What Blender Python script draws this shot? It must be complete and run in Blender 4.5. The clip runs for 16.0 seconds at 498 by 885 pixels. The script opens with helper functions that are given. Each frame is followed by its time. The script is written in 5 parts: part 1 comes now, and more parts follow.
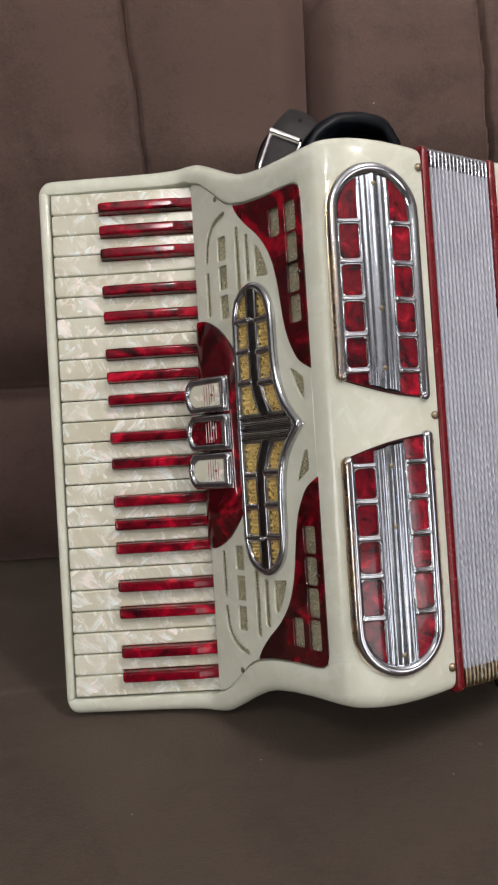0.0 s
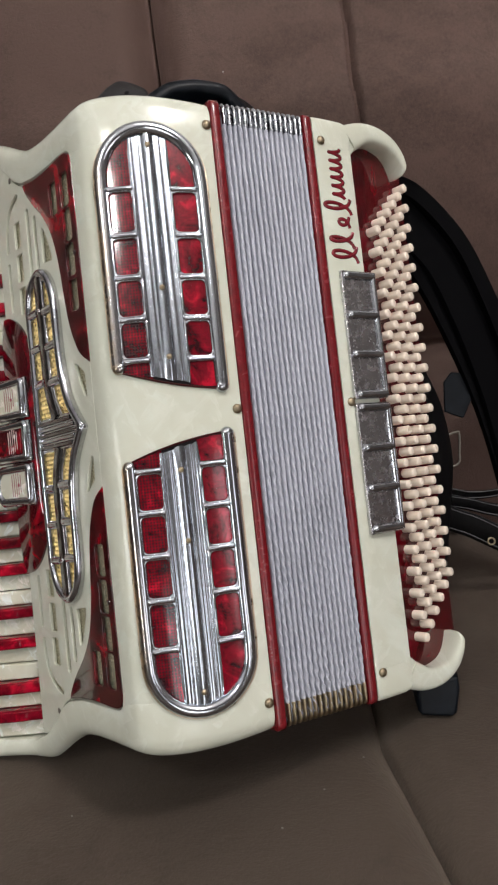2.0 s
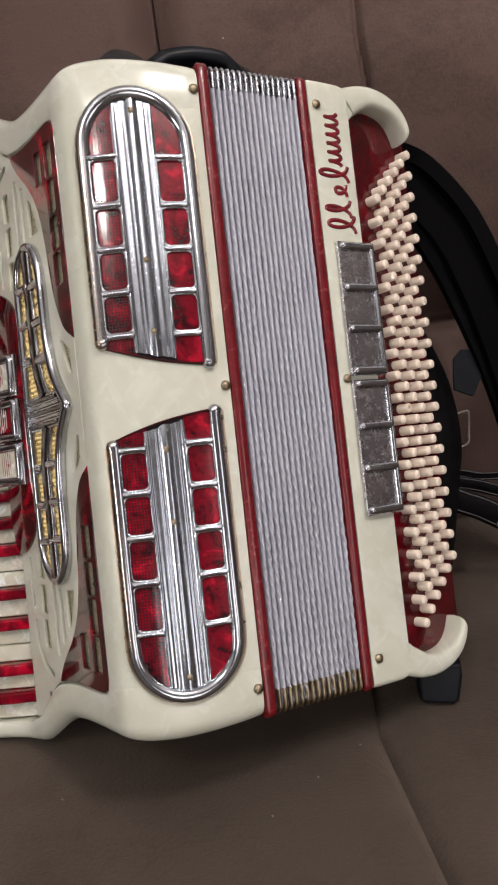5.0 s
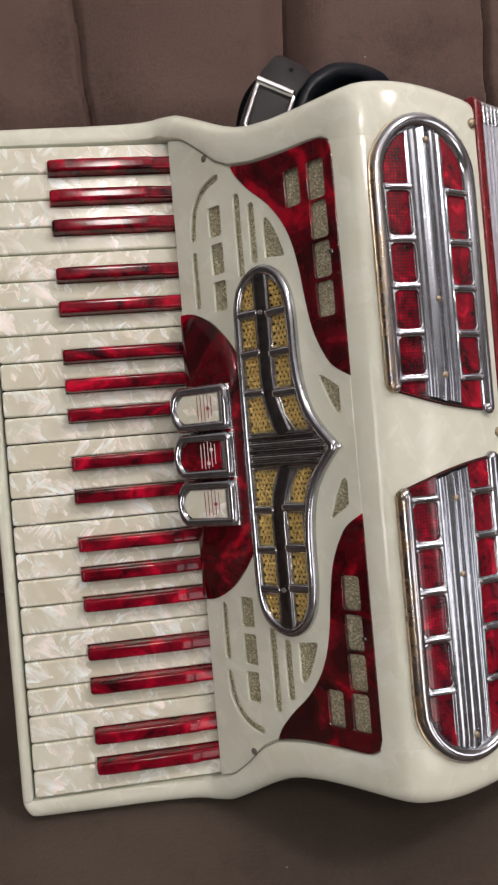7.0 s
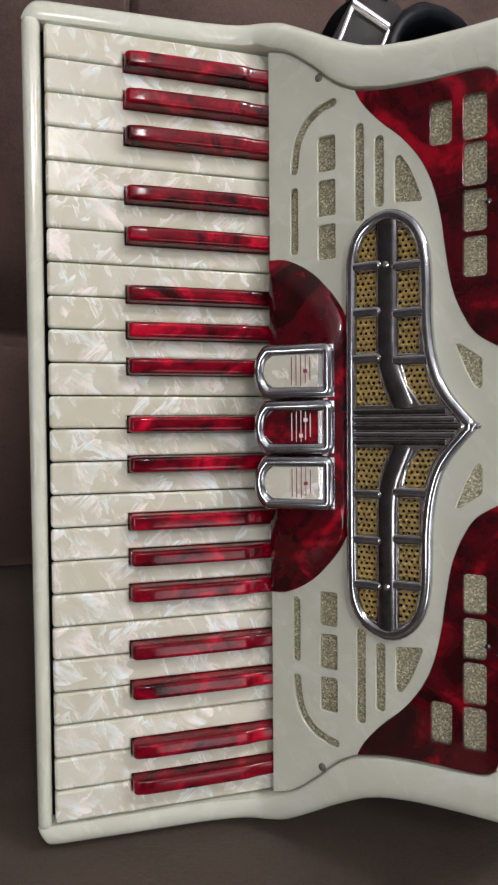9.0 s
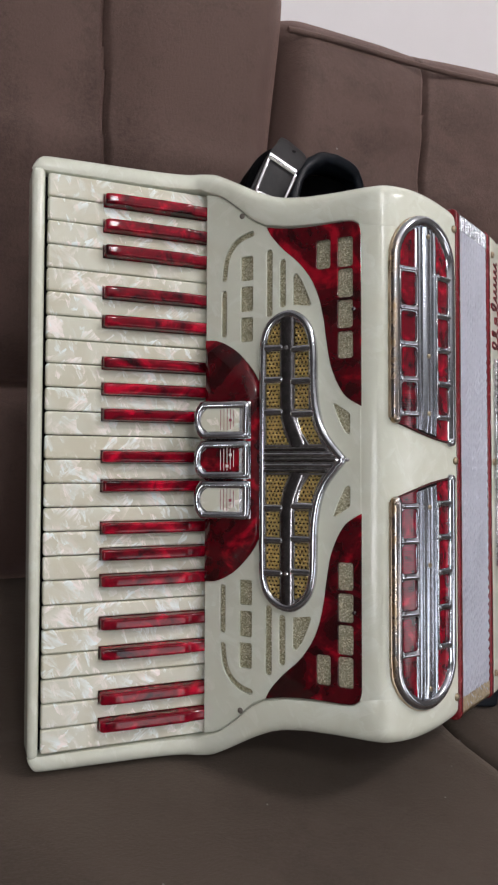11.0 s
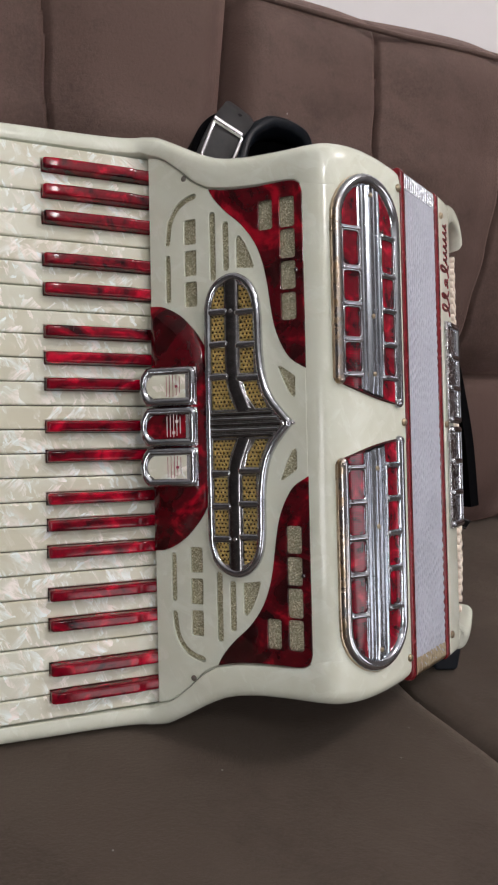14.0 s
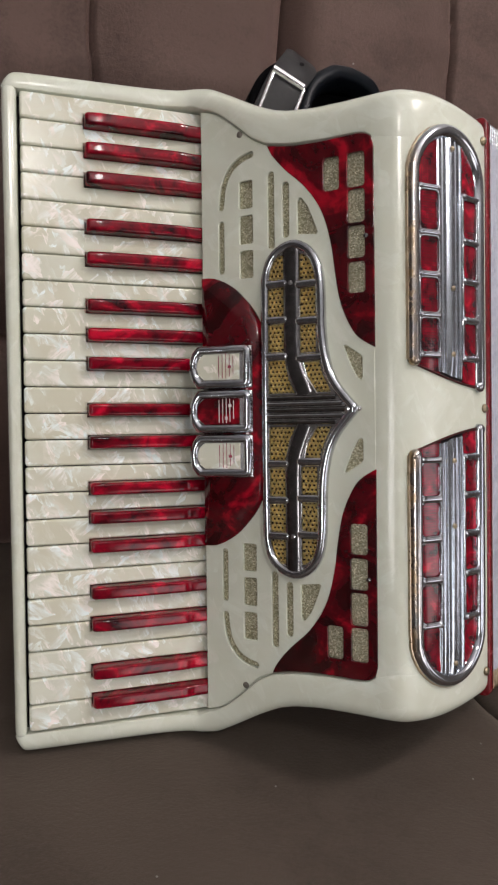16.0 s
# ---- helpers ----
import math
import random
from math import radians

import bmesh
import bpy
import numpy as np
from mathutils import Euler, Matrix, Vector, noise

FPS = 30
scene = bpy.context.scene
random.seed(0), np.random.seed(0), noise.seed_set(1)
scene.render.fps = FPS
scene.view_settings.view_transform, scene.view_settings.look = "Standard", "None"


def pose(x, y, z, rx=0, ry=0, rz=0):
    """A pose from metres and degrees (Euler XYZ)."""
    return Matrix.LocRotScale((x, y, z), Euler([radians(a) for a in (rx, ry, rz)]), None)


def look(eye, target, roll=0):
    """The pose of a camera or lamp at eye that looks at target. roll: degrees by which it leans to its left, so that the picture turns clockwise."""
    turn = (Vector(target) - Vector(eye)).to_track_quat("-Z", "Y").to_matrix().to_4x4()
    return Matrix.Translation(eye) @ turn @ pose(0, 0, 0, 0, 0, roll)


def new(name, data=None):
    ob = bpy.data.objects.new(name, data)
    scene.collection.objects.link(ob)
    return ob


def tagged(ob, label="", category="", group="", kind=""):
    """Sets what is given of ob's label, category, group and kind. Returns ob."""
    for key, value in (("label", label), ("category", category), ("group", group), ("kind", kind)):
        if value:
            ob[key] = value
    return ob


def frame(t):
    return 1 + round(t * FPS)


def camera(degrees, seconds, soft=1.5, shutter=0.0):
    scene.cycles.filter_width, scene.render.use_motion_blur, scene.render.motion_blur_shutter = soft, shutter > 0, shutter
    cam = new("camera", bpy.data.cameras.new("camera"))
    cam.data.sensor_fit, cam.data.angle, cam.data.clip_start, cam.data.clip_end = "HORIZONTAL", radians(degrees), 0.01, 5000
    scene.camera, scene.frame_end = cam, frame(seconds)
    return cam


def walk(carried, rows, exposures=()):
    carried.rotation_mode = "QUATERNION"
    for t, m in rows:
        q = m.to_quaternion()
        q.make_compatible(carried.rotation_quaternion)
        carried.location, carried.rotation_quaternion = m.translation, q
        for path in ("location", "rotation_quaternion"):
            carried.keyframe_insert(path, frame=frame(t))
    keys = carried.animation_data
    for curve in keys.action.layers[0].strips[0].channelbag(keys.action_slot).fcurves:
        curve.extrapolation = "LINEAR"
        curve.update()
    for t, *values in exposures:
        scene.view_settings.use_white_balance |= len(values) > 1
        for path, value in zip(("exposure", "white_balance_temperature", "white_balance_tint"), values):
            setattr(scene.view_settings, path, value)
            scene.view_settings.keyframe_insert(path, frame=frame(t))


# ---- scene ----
cam = camera(37.7, 16.0, soft=2.2, shutter=0.15)
# the accordion leans back on the seat; its own frame (x across, y away, z along the keyboard) is laid into the room by LEAN_BACK
LEAN_BACK = pose(0, 0, 0.9465, -22, 0, 0)
PATH = [
    (0, (0.0242, 0.0094, -0.0322), (-0.0107, 2.0080, 0.0328), -3.45),
    (0.5, (0.0296, 0.0254, -0.0294), (-0.0029, 2.0247, 0.0094), -3.75),
    (1, (0.0899, 0.0274, -0.0436), (0.0425, 2.0261, 0.0081), -4.62),
    (1.5, (0.1643, 0.0455, -0.0474), (0.0946, 2.0424, 0.0376), -5.70),
    (2, (0.1974, 0.0970, -0.0508), (0.0932, 2.0915, 0.0536), -6.25),
    (2.5, (0.2166, 0.1146, -0.0478), (0.0712, 2.1056, 0.0744), -6.44),
    (3, (0.2375, 0.1306, -0.0488), (0.0714, 2.1196, 0.0790), -6.78),
    (3.2, (0.2462, 0.1381, -0.0476), (0.0750, 2.1265, 0.0815), -6.82),
    (5.3, (0.2070, 0.1157, -0.0564), (0.0265, 2.1065, 0.0061), -6.14),
    (5.5, (0.1764, 0.1194, -0.0498), (0.0323, 2.1129, 0.0214), -6.32),
    (6, (0.0762, 0.1099, -0.0290), (0.0777, 2.1094, 0.0162), -5.78),
    (6.5, (0.0087, 0.1118, -0.0160), (0.1395, 2.1072, 0.0170), -5.35),
    (7, (-0.0582, 0.1483, 0.0037), (0.1985, 2.1317, 0.0172), -4.89),
    (7.5, (-0.1119, 0.2155, 0.0092), (0.2451, 2.1833, -0.0094), -3.57),
    (8, (-0.1699, 0.2407, 0.0050), (0.2531, 2.1947, -0.0505), -1.62),
    (8.5, (-0.1908, 0.2519, 0.0004), (0.3227, 2.1836, -0.0684), -0.49),
    (9, (-0.1852, 0.2527, 0.0028), (0.4151, 2.1597, -0.0510), -0.45),
    (9.5, (-0.1998, 0.1850, 0.0050), (0.4800, 2.0659, 0.0060), -0.37),
    (10, (-0.2230, 0.0998, 0.0035), (0.4930, 1.9668, 0.0429), 0.09),
    (12.3, (-0.2435, 0.0813, -0.0222), (0.5315, 1.9228, 0.0675), -0.20),
    (12.5, (-0.2350, 0.0803, -0.0235), (0.5401, 1.9221, 0.0615), -0.23),
    (13, (-0.2254, 0.0780, -0.0249), (0.5576, 1.9170, 0.0446), -0.73),
    (13.5, (-0.2171, 0.0820, -0.0265), (0.5741, 1.9182, 0.0235), -1.30),
    (14, (-0.2076, 0.0770, -0.0265), (0.5862, 1.9123, 0.0113), -1.29),
    (14.5, (-0.2189, 0.0826, -0.0256), (0.5677, 1.9211, 0.0053), -0.54),
    (15, (-0.2291, 0.1046, -0.0165), (0.5427, 1.9496, 0.0051), 0.39),
    (15.5, (-0.2315, 0.1342, -0.0166), (0.5037, 1.9941, -0.0263), 0.56),
    (16, (-0.1909, 0.1335, -0.0148), (0.4727, 2.0199, -0.0480), -0.67),
]
walk(cam, [(t, LEAN_BACK @ look(eye, target, roll)) for t, eye, target, roll in PATH],
     [(0, -0.17, 6600, 13), (2, -0.12, 6500, 11), (3, -0.09, 6500, 11), (5.5, -0.16, 6800, 17), (7.5, -0.17, 6700, 17), (8.5, -0.11, 6450, 16), (9, -0.14, 6350, 15), (10, -0.21, 6250, 14), (14, -0.21, 6400, 14), (16, -0.19, 6500, 14)])

# ---- world and light ----
world = bpy.data.worlds.new("world")
scene.world = world
world.use_nodes = True
wn = world.node_tree.nodes
wl = world.node_tree.links
sky = wn.new("ShaderNodeTexSky")
sky.sky_type, sky.sun_disc = "NISHITA", False
sky.sun_elevation, sky.sun_rotation = radians(40), radians(200)
wl.new(sky.outputs[0], wn["Background"].inputs[0])
wn["Background"].inputs[1].default_value = 0.08


def area_lamp(name, eye, target, size, power, colour, shape="DISK", size_y=None):
    data = bpy.data.lights.new(name, "AREA")
    data.shape, data.size, data.energy, data.color = shape, size, power, colour
    if size_y:
        data.size_y = size_y
    ob = new(name, data)
    ob.matrix_world = look(eye, target)
    return ob


LAMP = Vector((-0.16, -0.95, 2.32))
# second lamp is made up, out of view, to brighten the sofa's right
ADDED_LAMP = Vector((1.00, -0.15, 2.32))
for spot, power, colour in ((LAMP, 35, (1.0, 0.985, 0.95)), (ADDED_LAMP, 56, (1.0, 0.95, 0.91))):
    globe = bpy.data.lights.new("assumed_lamp_light", "POINT")
    globe.energy, globe.color, globe.shadow_soft_size = power, colour, 0.13
    new("assumed_lamp_light", globe).location = spot
area_lamp("window_light", (0.90, -2.56, 0.80), (0.90, 1, 0.80), 1.3, 15, (1.0, 0.97, 0.97), "RECTANGLE", 1.2)
area_lamp("window_light", (1.96, -1.30, 1.15), (0, -1.30, 1.15), 1.0, 10, (1.0, 0.92, 0.92), "RECTANGLE", 1.1)
# added fill from an unseen west opening, for the slanted panel and keys
area_lamp("window_light", (-2.56, -2.08, 1.50), (1, -2.08, 1.50), 0.8, 41, (1.0, 0.985, 0.955), "RECTANGLE", 1.2)


# ---- materials ----
def material(name):
    m = bpy.data.materials.new(name)
    m.use_nodes = True
    return m, m.node_tree.nodes, m.node_tree.links, m.node_tree.nodes["Principled BSDF"]


def ramp(nodes, stops):
    r = nodes.new("ShaderNodeValToRGB")
    while len(r.color_ramp.elements) < len(stops):
        r.color_ramp.elements.new(0.5)
    for e, (p, c) in zip(r.color_ramp.elements, stops):
        e.position, e.color = p, (*c, 1)
    return r


def coords(nodes, links, scale=(1, 1, 1), per_object=False):
    tc = nodes.new("ShaderNodeTexCoord")
    mp = nodes.new("ShaderNodeMapping")
    mp.inputs["Scale"].default_value = scale
    links.new(tc.outputs["Object"], mp.inputs["Vector"])
    if per_object:
        info = nodes.new("ShaderNodeObjectInfo")
        mul = nodes.new("ShaderNodeMath")
        mul.operation = "MULTIPLY"
        mul.inputs[1].default_value = 37.0
        links.new(info.outputs["Random"], mul.inputs[0])
        comb = nodes.new("ShaderNodeCombineXYZ")
        for k in range(3):
            links.new(mul.outputs[0], comb.inputs[k])
        links.new(comb.outputs[0], mp.inputs["Location"])
    return mp


def noise_node(nodes, links, vec, scale, detail=4, rough=0.5, distortion=0.0):
    n = nodes.new("ShaderNodeTexNoise")
    n.inputs["Scale"].default_value, n.inputs["Detail"].default_value = scale, detail
    n.inputs["Roughness"].default_value, n.inputs["Distortion"].default_value = rough, distortion
    links.new(vec.outputs[0], n.inputs["Vector"])
    return n


def bump(nodes, links, height, bsdf, strength, distance):
    b = nodes.new("ShaderNodeBump")
    b.inputs["Strength"].default_value, b.inputs["Distance"].default_value = strength, distance
    links.new(height, b.inputs["Height"])
    links.new(b.outputs[0], bsdf.inputs["Normal"])
    return b


def pearl(name, dark, mid, light, scale, coat=0.6, rough=0.22, stretch=(1, 1, 1), per_object=True, bias=0.0, streak=0.35, sheen_bump=0.05, spec=0.5, coat_rough=0.04):
    """Mother-of-pearl celluloid: smoky clouds and feathered flakes under a clear coat."""
    m, n, l, p = material(name)
    vec = coords(n, l, stretch, per_object)
    cloud = noise_node(n, l, vec, scale, 3, 0.5, 1.6)
    feather = noise_node(n, l, vec, scale * 1.7, 5, 0.62, 4.5)
    fine = noise_node(n, l, vec, scale * 7, 3, 0.5)
    sc = n.new("ShaderNodeMath")
    sc.operation = "MULTIPLY_ADD"
    sc.inputs[1].default_value, sc.inputs[2].default_value = streak, bias - streak * 0.5
    l.new(feather.outputs[0], sc.inputs[0])
    add = n.new("ShaderNodeMath")
    add.operation = "ADD"
    l.new(cloud.outputs[0], add.inputs[0])
    l.new(sc.outputs[0], add.inputs[1])
    r = ramp(n, [(0.30, dark), (0.52, mid), (0.74, light)])
    r.color_ramp.interpolation = "EASE"
    l.new(add.outputs[0], r.inputs[0])
    l.new(r.outputs[0], p.inputs["Base Color"])
    mr = n.new("ShaderNodeMapRange")
    mr.inputs["To Min"].default_value, mr.inputs["To Max"].default_value = rough * 1.4, rough * 0.7
    l.new(add.outputs[0], mr.inputs["Value"])
    l.new(mr.outputs[0], p.inputs["Roughness"])
    p.inputs["Coat Weight"].default_value, p.inputs["Coat Roughness"].default_value = coat, coat_rough
    p.inputs["Specular IOR Level"].default_value = spec
    bump(n, l, fine.outputs[0], p, sheen_bump, 0.0004)
    return m


def silk(name, ground, warm, bright, blush, scale, amount=1.0, coat=0.6, rough=0.15, per_object=True):
    """White pearl: crumpled flakes that catch the light along one edge and fade to the other, cool or rosy, on a creamy ground."""
    m, n, l, p = material(name)
    vec = coords(n, l, (1, 0.35, 1), per_object)

    def math_node(kind, a, b, c=None):
        q = n.new("ShaderNodeMath")
        q.operation = kind
        for k, v in enumerate((a, b, c)):
            if v is None:
                continue
            if isinstance(v, (int, float)):
                q.inputs[k].default_value = v
            else:
                l.new(v, q.inputs[k])
        return q.outputs[0]

    def vector_node(kind, a, b):
        q = n.new("ShaderNodeVectorMath")
        q.operation = kind
        for k, v in enumerate((a, b)):
            if isinstance(v, tuple):
                q.inputs[k].default_value = v
            else:
                l.new(v, q.inputs[k])
        return q

    def step(value, lo, hi):
        q = n.new("ShaderNodeMapRange")
        q.interpolation_type = "SMOOTHSTEP"
        q.inputs["From Min"].default_value, q.inputs["From Max"].default_value = lo, hi
        l.new(value, q.inputs["Value"])
        return q.outputs[0]

    total, hue = None, None
    for k, (turn, size, long, share, top) in enumerate(((34, 0.8, 1.5, 0.44, 1.0), (-42, 1.15, 1.9, 0.50, 0.95), (68, 1.9, 2.6, 0.52, 0.9))):
        mp = n.new("ShaderNodeMapping")
        mp.vector_type = "TEXTURE"
        mp.inputs["Rotation"].default_value = (0, radians(turn), 0)
        mp.inputs["Location"].default_value = (0.31 * k, 0.17 * k, 0.53 * k)
        mp.inputs["Scale"].default_value = (1 / (scale * size), 1 / (scale * size), 1 / (scale * size * long))
        l.new(vec.outputs[0], mp.inputs["Vector"])
        crumple = noise_node(n, l, mp, 0.9, 3, 0.55, 0.4)
        push = vector_node("MULTIPLY", vector_node("SUBTRACT", crumple.outputs["Color"], (0.5, 0.5, 0.5)).outputs[0], (1.5, 0.6, 1.5))
        bent = vector_node("ADD", mp.outputs[0], push.outputs[0])
        cell = n.new("ShaderNodeTexVoronoi")
        cell.inputs["Scale"].default_value = 1.0
        l.new(bent.outputs[0], cell.inputs["Vector"])
        offset = vector_node("SUBTRACT", bent.outputs[0], cell.outputs["Position"])
        way = vector_node("SUBTRACT", cell.outputs["Color"], (0.5, 0.5, 0.5))
        slope = vector_node("DOT_PRODUCT", offset.outputs[0], way.outputs[0]).outputs["Value"]
        sep = n.new("ShaderNodeSeparateColor")
        l.new(cell.outputs["Color"], sep.inputs[0])
        chosen = step(sep.outputs[0], share, share + 0.12)
        fibre = noise_node(n, l, vector_node("MULTIPLY", mp.outputs[0], (0.8, 1.0, 2.2)), 2.0, 4, 0.65, 0.5).outputs[0]
        shine = math_node("MULTIPLY", step(slope, -0.08, 0.22), step(fibre, 0.33, 0.62))
        layer = math_node("MULTIPLY", math_node("MULTIPLY", shine, chosen), top)
        total = layer if total is None else math_node("MAXIMUM", total, layer)
        hue = sep.outputs[1] if hue is None else math_node("MULTIPLY_ADD", sep.outputs[1], 0.5, math_node("MULTIPLY", hue, 0.5))
    fac = math_node("MULTIPLY", total, amount)
    soft = noise_node(n, l, vec, 30, 2, 0.5, 0.8).outputs[0]
    tone = ramp(n, [(0.38, warm), (0.60, ground)])
    l.new(soft, tone.inputs[0])
    tint = ramp(n, [(0.44, bright), (0.58, blush)])
    l.new(hue, tint.inputs[0])
    mix = n.new("ShaderNodeMix")
    mix.data_type = "RGBA"
    l.new(fac, mix.inputs[0])
    l.new(tone.outputs[0], mix.inputs[6])
    l.new(tint.outputs[0], mix.inputs[7])
    l.new(mix.outputs[2], p.inputs["Base Color"])
    p.inputs["Roughness"].default_value = rough
    p.inputs["Specular IOR Level"].default_value = 0.12
    p.inputs["Coat Weight"].default_value, p.inputs["Coat Roughness"].default_value = coat, 0.14
    return m


CREAM = silk("cream_celluloid", (0.615, 0.645, 0.545), (0.595, 0.618, 0.512), (0.78, 0.84, 0.77), (0.78, 0.80, 0.72), 28, 0.30, 0.5, 0.2, False)
KEY_WHITE = silk("pearl_white", (0.61, 0.62, 0.515), (0.565, 0.555, 0.435), (0.88, 0.97, 0.96), (0.96, 0.90, 0.86), 38, 0.9, 0.16)
RED = pearl("red_pearl", (0.016, 0.0004, 0.0012), (0.075, 0.0008, 0.004), (0.36, 0.003, 0.015), 24, 1.0, 0.10, (1, 1, 1), True, -0.01, 0.3, spec=0.2)
RED_KEY = pearl("red_key_pearl", (0.022, 0.0004, 0.0020), (0.16, 0.0011, 0.009), (0.50, 0.004, 0.026), 40, 0.42, 0.12, (0.8, 1, 1), True, 0.01, 0.3, spec=0.1, coat_rough=0.11)
PANE_RED = pearl("pane_red", (0.035, 0.0005, 0.003), (0.17, 0.002, 0.011), (0.48, 0.006, 0.026), 45, 0.5, 0.13, (1, 1, 1), True, 0.0, 0.3, spec=0.5)
BOARD_RED = pearl("board_red", (0.034, 0.0005, 0.0016), (0.072, 0.0008, 0.0032), (0.125, 0.0012, 0.006), 22, 0.8, 0.08, (1, 1, 1), True, 0.0, 0.15, spec=0.1)


def plain(name, colour, rough, metal=0.0, coat=0.0, vary=0.15, scale=60, bumps=0.0, bump_scale=400, dist=0.0004, spec=0.5):
    m, n, l, p = material(name)
    vec = coords(n, l)
    nz = noise_node(n, l, vec, scale, 5, 0.6)
    lo = tuple(c * (1 - vary) for c in colour)
    hi = tuple(min(1, c * (1 + vary)) for c in colour)
    r = ramp(n, [(0.3, lo), (0.7, hi)])
    l.new(nz.outputs[0], r.inputs[0])
    l.new(r.outputs[0], p.inputs["Base Color"])
    mr = n.new("ShaderNodeMapRange")
    mr.inputs["To Min"].default_value, mr.inputs["To Max"].default_value = rough * 0.75, min(1, rough * 1.3)
    l.new(nz.outputs[0], mr.inputs["Value"])
    l.new(mr.outputs[0], p.inputs["Roughness"])
    p.inputs["Metallic"].default_value = metal
    p.inputs["Coat Weight"].default_value, p.inputs["Specular IOR Level"].default_value = coat, spec
    if bumps:
        fine = noise_node(n, l, vec, bump_scale, 3)
        bump(n, l, fine.outputs[0], p, bumps, dist)
    return m


CHROME = plain("chrome", (0.82, 0.82, 0.84), 0.14, 1.0, vary=0.12, scale=90, bumps=0.05, bump_scale=150)
CHROME_DULL = plain("worn_chrome", (0.55, 0.55, 0.56), 0.17, 1.0, vary=0.22, scale=120, bumps=0.08, bump_scale=250)
BRASS = plain("tarnished_brass", (0.34, 0.28, 0.19), 0.38, 1.0, vary=0.4, scale=500)
DULL_CORNER = plain("dull_chrome_corner", (0.36, 0.375, 0.40), 0.26, 1.0, vary=0.25, scale=300)
CORNER_BRASS = plain("dull_brass_corner", (0.40, 0.33, 0.22), 0.3, 1.0, vary=0.3, scale=300)


def scratches():
    """Old chrome plate, dulled by fine scratches in all directions."""
    m, n, l, p = material("scratched_chrome")
    total = None
    for k, (turn, sharp) in enumerate(((25, 70), (-50, 60), (80, 45), (5, 55), (-20, 65))):
        mp = n.new("ShaderNodeMapping")
        mp.vector_type = "TEXTURE"
        mp.inputs["Rotation"].default_value = (0, radians(turn), 0)
        mp.inputs["Scale"].default_value = (1, 1, 1 / sharp)
        mp.inputs["Location"].default_value = (k * 1.3, 0, k * 2.7)
        tc = n.new("ShaderNodeTexCoord")
        l.new(tc.outputs["Object"], mp.inputs["Vector"])
        nz = noise_node(n, l, mp, 42, 2, 0.6, 0.15)
        cut = n.new("ShaderNodeMapRange")
        cut.inputs["From Min"].default_value, cut.inputs["From Max"].default_value = 0.63, 0.72
        l.new(nz.outputs[0], cut.inputs["Value"])
        if total is None:
            total = cut.outputs[0]
        else:
            top = n.new("ShaderNodeMath")
            top.operation = "MAXIMUM"
            l.new(total, top.inputs[0])
            l.new(cut.outputs[0], top.inputs[1])
            total = top.outputs[0]
    worn = noise_node(n, l, coords(n, l), 190, 4, 0.65)
    col = ramp(n, [(0.0, (0.54, 0.535, 0.555)), (1.0, (0.86, 0.86, 0.88))])
    l.new(total, col.inputs[0])
    l.new(col.outputs[0], p.inputs["Base Color"])
    p.inputs["Metallic"].default_value = 1.0
    mr = n.new("ShaderNodeMapRange")
    mr.inputs["From Min"].default_value, mr.inputs["From Max"].default_value = 0.3, 0.7
    mr.inputs["To Min"].default_value, mr.inputs["To Max"].default_value = 0.15, 0.34
    l.new(worn.outputs[0], mr.inputs["Value"])
    l.new(mr.outputs[0], p.inputs["Roughness"])
    bump(n, l, total, p, 0.12, 0.0003)
    return m


SCRATCHED = scratches()
# base colour kept dark in place of dark reflections on the emblem's chrome
DARK_REFLECTING_METAL = plain("dark_reflecting_metal", (0.20, 0.195, 0.20), 0.18, 1.0, vary=0.3, scale=200)
GOLD = plain("gold_mesh", (0.84, 0.67, 0.31), 0.28, 0.75, vary=0.2, scale=300)
BLACK = plain("black_lining", (0.010, 0.009, 0.010), 0.7, spec=0.08)
GRILLE_CHROME = plain("brushed_old_chrome", (0.47, 0.49, 0.525), 0.14, 1.0, vary=0.2, scale=120, bumps=0.06, bump_scale=220)


def worn_rim():
    """Chrome rubbed through to the brass, mostly along the grilles' outer edge."""
    m, n, l, p = material("rim_chrome")
    vec = coords(n, l)
    sep = n.new("ShaderNodeSeparateXYZ")
    l.new(vec.outputs[0], sep.inputs[0])
    edge = n.new("ShaderNodeMapRange")
    edge.inputs["From Min"].default_value, edge.inputs["From Max"].default_value = 0.0935, 0.0868
    l.new(sep.outputs[0], edge.inputs["Value"])
    patch = noise_node(n, l, vec, 45, 4, 0.6)
    worn = n.new("ShaderNodeMapRange")
    worn.inputs["From Min"].default_value, worn.inputs["From Max"].default_value = 0.36, 0.56
    l.new(patch.outputs[0], worn.inputs["Value"])
    both = n.new("ShaderNodeMath")
    both.operation = "MULTIPLY"
    l.new(edge.outputs[0], both.inputs[0])
    l.new(worn.outputs[0], both.inputs[1])
    col = ramp(n, [(0.0, (0.48, 0.505, 0.54)), (1.0, (0.48, 0.34, 0.20))])
    l.new(both.outputs[0], col.inputs[0])
    l.new(col.outputs[0], p.inputs["Base Color"])
    p.inputs["Metallic"].default_value = 1.0
    rough = n.new("ShaderNodeMapRange")
    rough.inputs["To Min"].default_value, rough.inputs["To Max"].default_value = 0.14, 0.34
    l.new(both.outputs[0], rough.inputs["Value"])
    l.new(rough.outputs[0], p.inputs["Roughness"])
    return m


